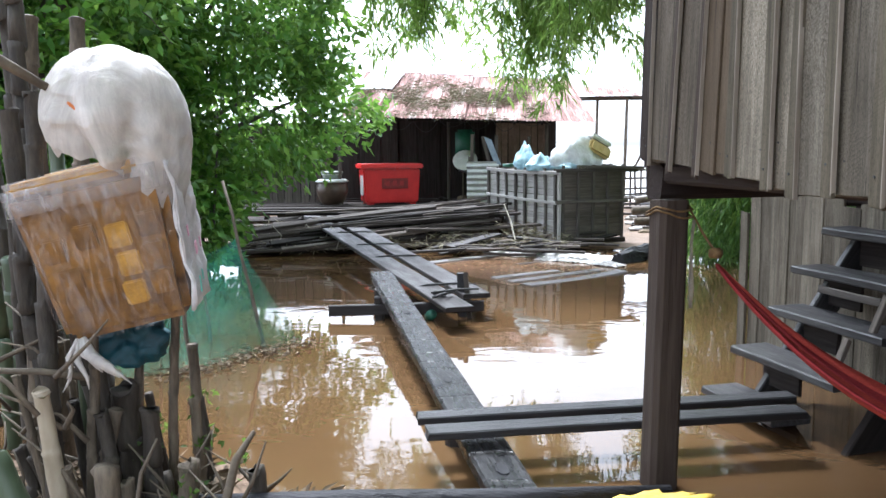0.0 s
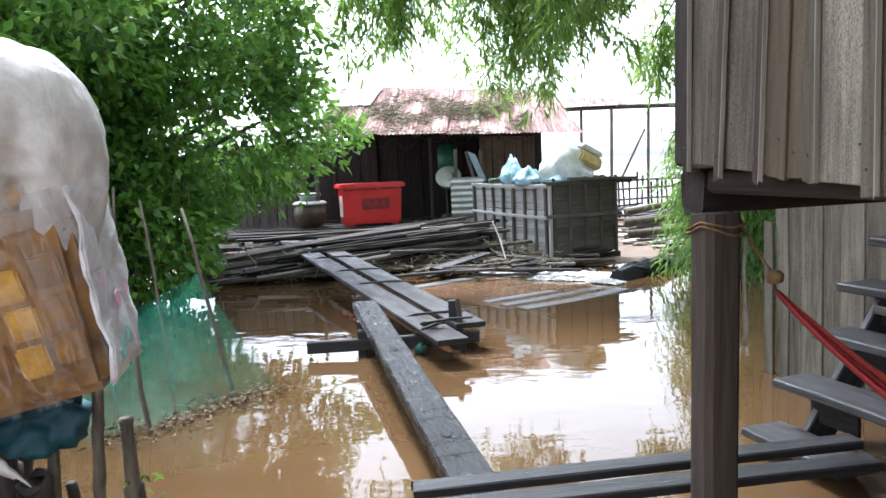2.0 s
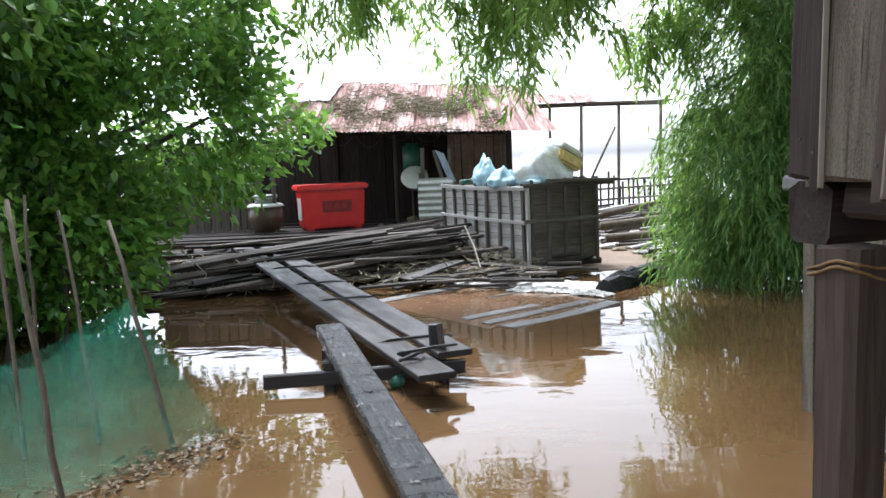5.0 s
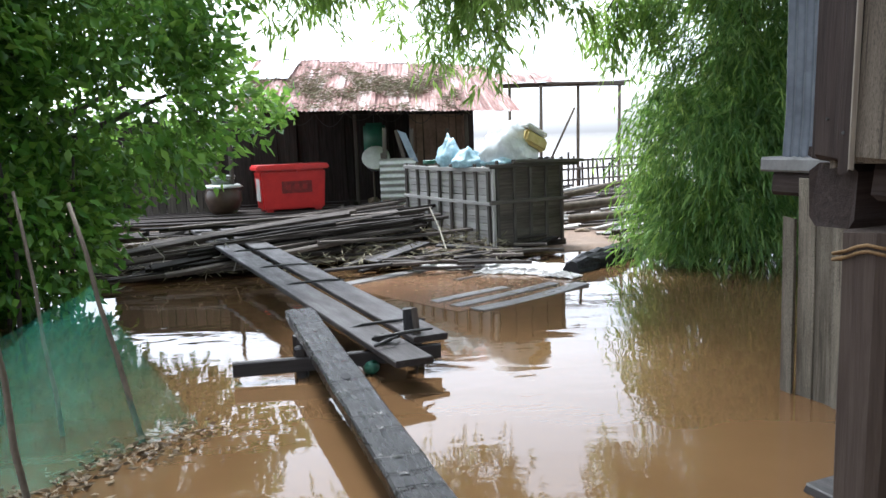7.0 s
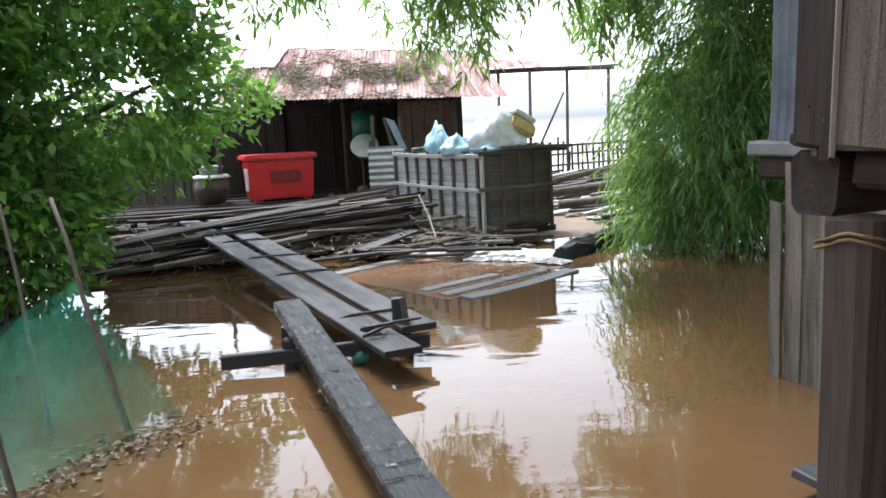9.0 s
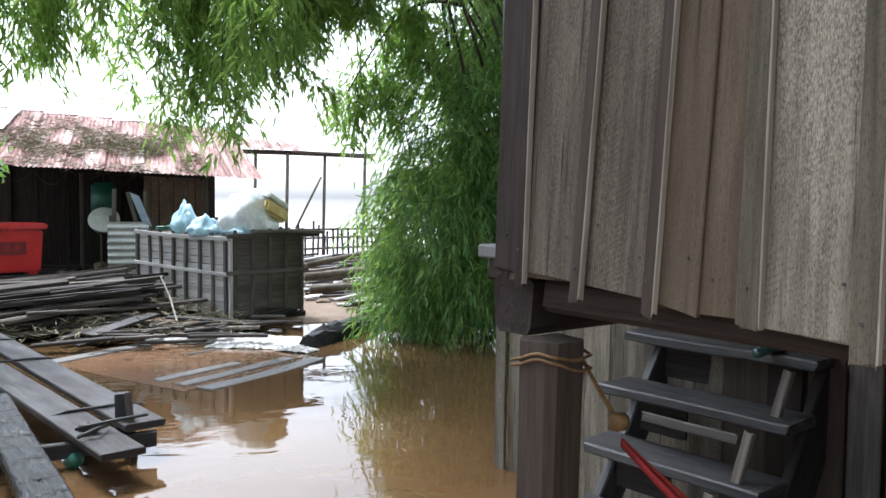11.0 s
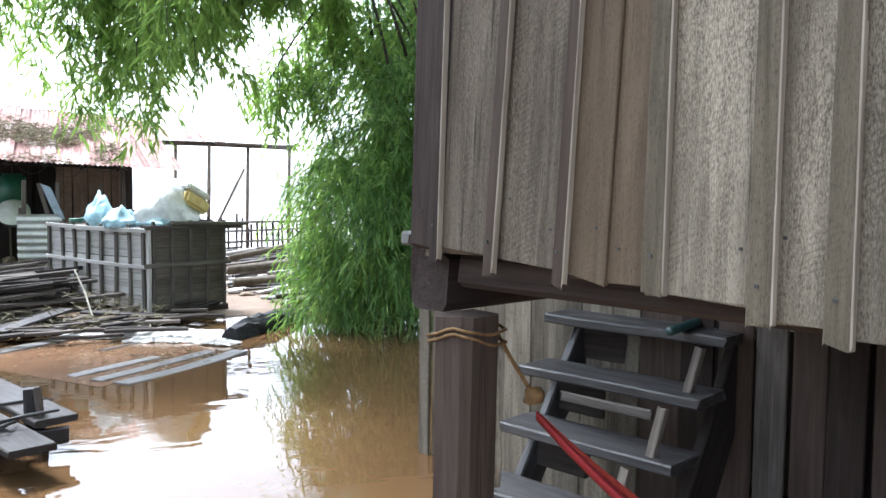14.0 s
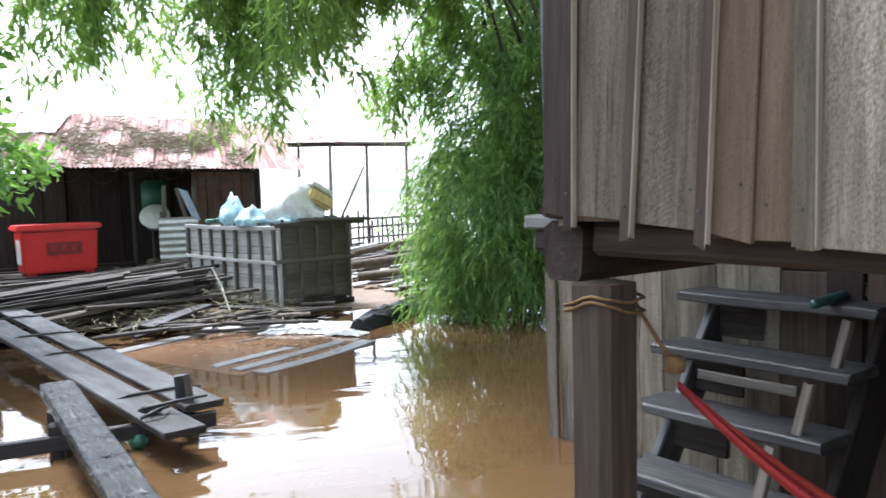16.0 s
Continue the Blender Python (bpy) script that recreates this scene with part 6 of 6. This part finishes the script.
def bamboo_thicket():
    h = thing("bamboo_thicket", (4.2, 12.5, 0), "feathery green bamboo drooping into the flood water", "bamboo")
    g = np.random.default_rng(7)
    E = [(3.95, 12.4, 0.75, 1.15, 0.95, 0.85), (4.1, 12.5, 1.7, 1.25, 1.1, 1.0), (4.35, 12.6, 2.9, 1.2, 1.1, 1.1), (4.5, 12.5, 4.2, 1.35, 1.3, 1.1), (4.1, 12.2, 5.5, 1.5, 1.4, 0.7), (5.6, 12.6, 2.0, 1.5, 1.3, 1.9), (6.0, 12.5, 4.3, 1.8, 1.5, 1.4)]
    o, d = shell_points(g, E, 620, 0.3)
    keep = np.array([a[2] < 2.4 or noise.noise(Vector((float(a[0]) * 1.1, float(a[1]) * 1.1, float(a[2]) * 1.3))) > -0.02 for a in o])
    o, d = o[keep], d[keep]
    o = np.repeat(o, 13, axis=0) + g.normal(0, 0.13, (len(o) * 13, 3))
    d = np.repeat(d, 13, axis=0)
    w = d * np.array([1, 1, 0.3]) + g.normal(0, 0.5, d.shape)
    p, q = sprays(g, o, w, 0.55, 13, 0.9)
    keep = p[:, 2] > 0.01
    tagged(part_me("crown", leaves_mesh("crown", p[keep], q[keep], 0.14, 0.024, M_BAMLEAF, 4, 0.25), h), "narrow drooping bamboo leaves", kind="stuff")
    back = [(5.3, 13.3, 1.4, 1.4, 0.9, 1.6), (5.6, 13.5, 4.0, 1.8, 1.0, 1.8), (5.0, 13.7, 6.2, 2.0, 1.2, 1.2), (7.2, 12.6, 2.6, 1.8, 1.4, 2.4), (7.6, 12.0, 5.8, 2.2, 1.8, 1.6), (5.9, 11.2, 1.4, 1.3, 1.2, 1.4)]
    o, d = shell_points(g, back, 520, 0.3)
    o = np.repeat(o, 11, axis=0) + g.normal(0, 0.16, (len(o) * 11, 3))
    d = np.repeat(d, 11, axis=0) * np.array([1, 1, 0.3]) + g.normal(0, 0.5, o.shape)
    p, q = sprays(g, o, d, 0.6, 10, 0.9)
    keep = p[:, 2] > 0.01
    tagged(part_me("back_crown", leaves_mesh("back_crown", p[keep], q[keep], 0.17, 0.034, M_BAMLEAF, 44, 0.25), h), "deeper mass of bamboo leaves", kind="stuff")
    # outer sprays in the brighter copy stand in for lit highlights
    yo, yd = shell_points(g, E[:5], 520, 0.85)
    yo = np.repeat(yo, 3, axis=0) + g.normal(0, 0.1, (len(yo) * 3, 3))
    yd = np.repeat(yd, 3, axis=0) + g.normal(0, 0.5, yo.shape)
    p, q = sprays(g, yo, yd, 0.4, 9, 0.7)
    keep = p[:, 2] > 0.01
    tagged(part_me("lit_crown", leaves_mesh("lit_crown", p[keep], q[keep], 0.13, 0.024, M_HANG, 24, 0.25), h), "outer bamboo leaves with highlights put into their colour", kind="stuff")
    for k in range(16):
        bx, by = 4.7 + g.uniform(-0.5, 1.2), 13.2 + g.uniform(-0.3, 0.5)
        lean = Vector((g.uniform(-1.6, 1.0), g.uniform(-0.8, 0.5), 0))
        pts = [Vector((bx, by, -0.3)) + lean * (u * u) + Vector((0, 0, 6.6 * u)) for u in [i / 8 for i in range(9)]]
        part("culm", tube_bm(pts, [0.045 * (1 - 0.07 * i) for i in range(9)], 8, 0.03), M_BAMG if k % 3 else M_BAMD, h, smooth=True)
    for k in range(12):
        a = Vector((4.4 + g.uniform(-0.6, 0.9), 11.6 + g.uniform(-0.2, 0.6), g.uniform(2.2, 3.6)))
        e = a + Vector((g.uniform(-2.2, -0.5), g.uniform(-0.5, 0.3), g.uniform(1.2, 2.8)))
        pts = [a.lerp(e, u) + Vector((0, 0, 0.35 * math.sin(math.pi * u))) for u in [i / 6 for i in range(7)]]
        part("branch", tube_bm(pts, [0.024 * (1 - 0.11 * i) for i in range(7)], 6, 0.06), M_BAMD, h, smooth=True)
    # unseen foliage layer added to darken the water on the right
    n = 24000
    hp = np.stack([g.uniform(0.6, 7.5, n), g.uniform(3.5, 12.0, n), 7.0 + g.normal(0, 0.4, n)], axis=1)
    hp = hp[[noise.noise(Vector((float(a) * 0.6, float(b) * 0.6, 9))) > -0.28 for a, b in hp[:, :2]]]
    tagged(part_me("unseen_crown", leaves_mesh("unseen_crown", hp, g.normal(0, 1, hp.shape) * np.array([1, 1, 0.4]), 0.42, 0.14, M_BAMLEAF, 19, 0.2), h), "unseen high bamboo foliage added to shade the water", kind="stuff")
    # branches reaching out over the water, hanging against the sky
    arms = [((3.6, 12.3, 5.2), (0.2, 12.6, 4.3)), ((3.4, 12.2, 5.6), (-1.6, 12.8, 4.6)), ((3.8, 12.0, 4.9), (1.6, 12.2, 3.9)), ((3.5, 12.0, 5.4), (-0.6, 11.6, 4.8)), ((3.9, 12.2, 4.4), (2.4, 12.6, 3.3)), ((3.2, 12.4, 5.8), (-2.6, 12.4, 5.0)), ((3.7, 11.5, 5.3), (1.0, 11.0, 4.4)), ((3.5, 12.0, 5.0), (0.9, 12.3, 4.0)), ((3.2, 13.2, 5.6), (-0.4, 13.6, 4.7)), ((3.3, 12.2, 5.6), (-2.0, 12.3, 4.6))]
    oo, ww = [], []
    tips = {0: 1.8, 1: 1.25, 2: 1.1, 3: 1.3, 4: 1.0, 5: 1.1, 6: 1.1, 7: 1.5, 8: 1.5, 9: 1.35}
    for i, (a, b) in enumerate(arms):
        a, b = Vector(a), Vector(b)
        pts = [a.lerp(b, u) + Vector((0, 0, 0.5 * math.sin(math.pi * u) - 0.1 * u)) for u in [j / 8 for j in range(9)]]
        part("branch", tube_bm(pts, [0.03 * (1 - 0.09 * j) for j in range(9)], 6, 0.05), M_BAMD, h, smooth=True)
        for c in range((40, 30, 18, 30, 20, 28, 16, 16, 18, 26)[i]):
            u = g.uniform(0.25, 1.0)
            s = a.lerp(b, u) + Vector((g.normal(0, 0.2), g.normal(0, 0.25), 0.5 * math.sin(math.pi * u)))
            drop = g.uniform(0.2, 1.0) * tips[i] * (1.25 if u > 0.8 else 0.7)
            m = int(10 + 16 * drop)
            uu = g.uniform(0, 1, m)
            oo.append(np.stack([s.x + g.normal(0, 0.07, m), s.y + g.normal(0, 0.07, m), s.z - drop * uu], axis=1))
            ww.append(np.stack([g.normal(0, 0.8, m), g.normal(0, 0.8, m), g.normal(-0.3, 0.4, m)], axis=1))
            part("twig", tube_bm([s, s - Vector((0.03, 0.02, drop * 0.5)), s - Vector((-0.02, 0, drop))], [0.007, 0.005, 0.003], 4), M_BAMD, h)
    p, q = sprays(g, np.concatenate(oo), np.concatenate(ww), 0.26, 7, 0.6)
    tagged(part_me("hanging_leaves", leaves_mesh("hanging_leaves", p, q, 0.15, 0.032, M_HANG, 5, 0.3), h), "hanging bamboo leaves, coloured bright as if backlit", kind="stuff")


bamboo_thicket()
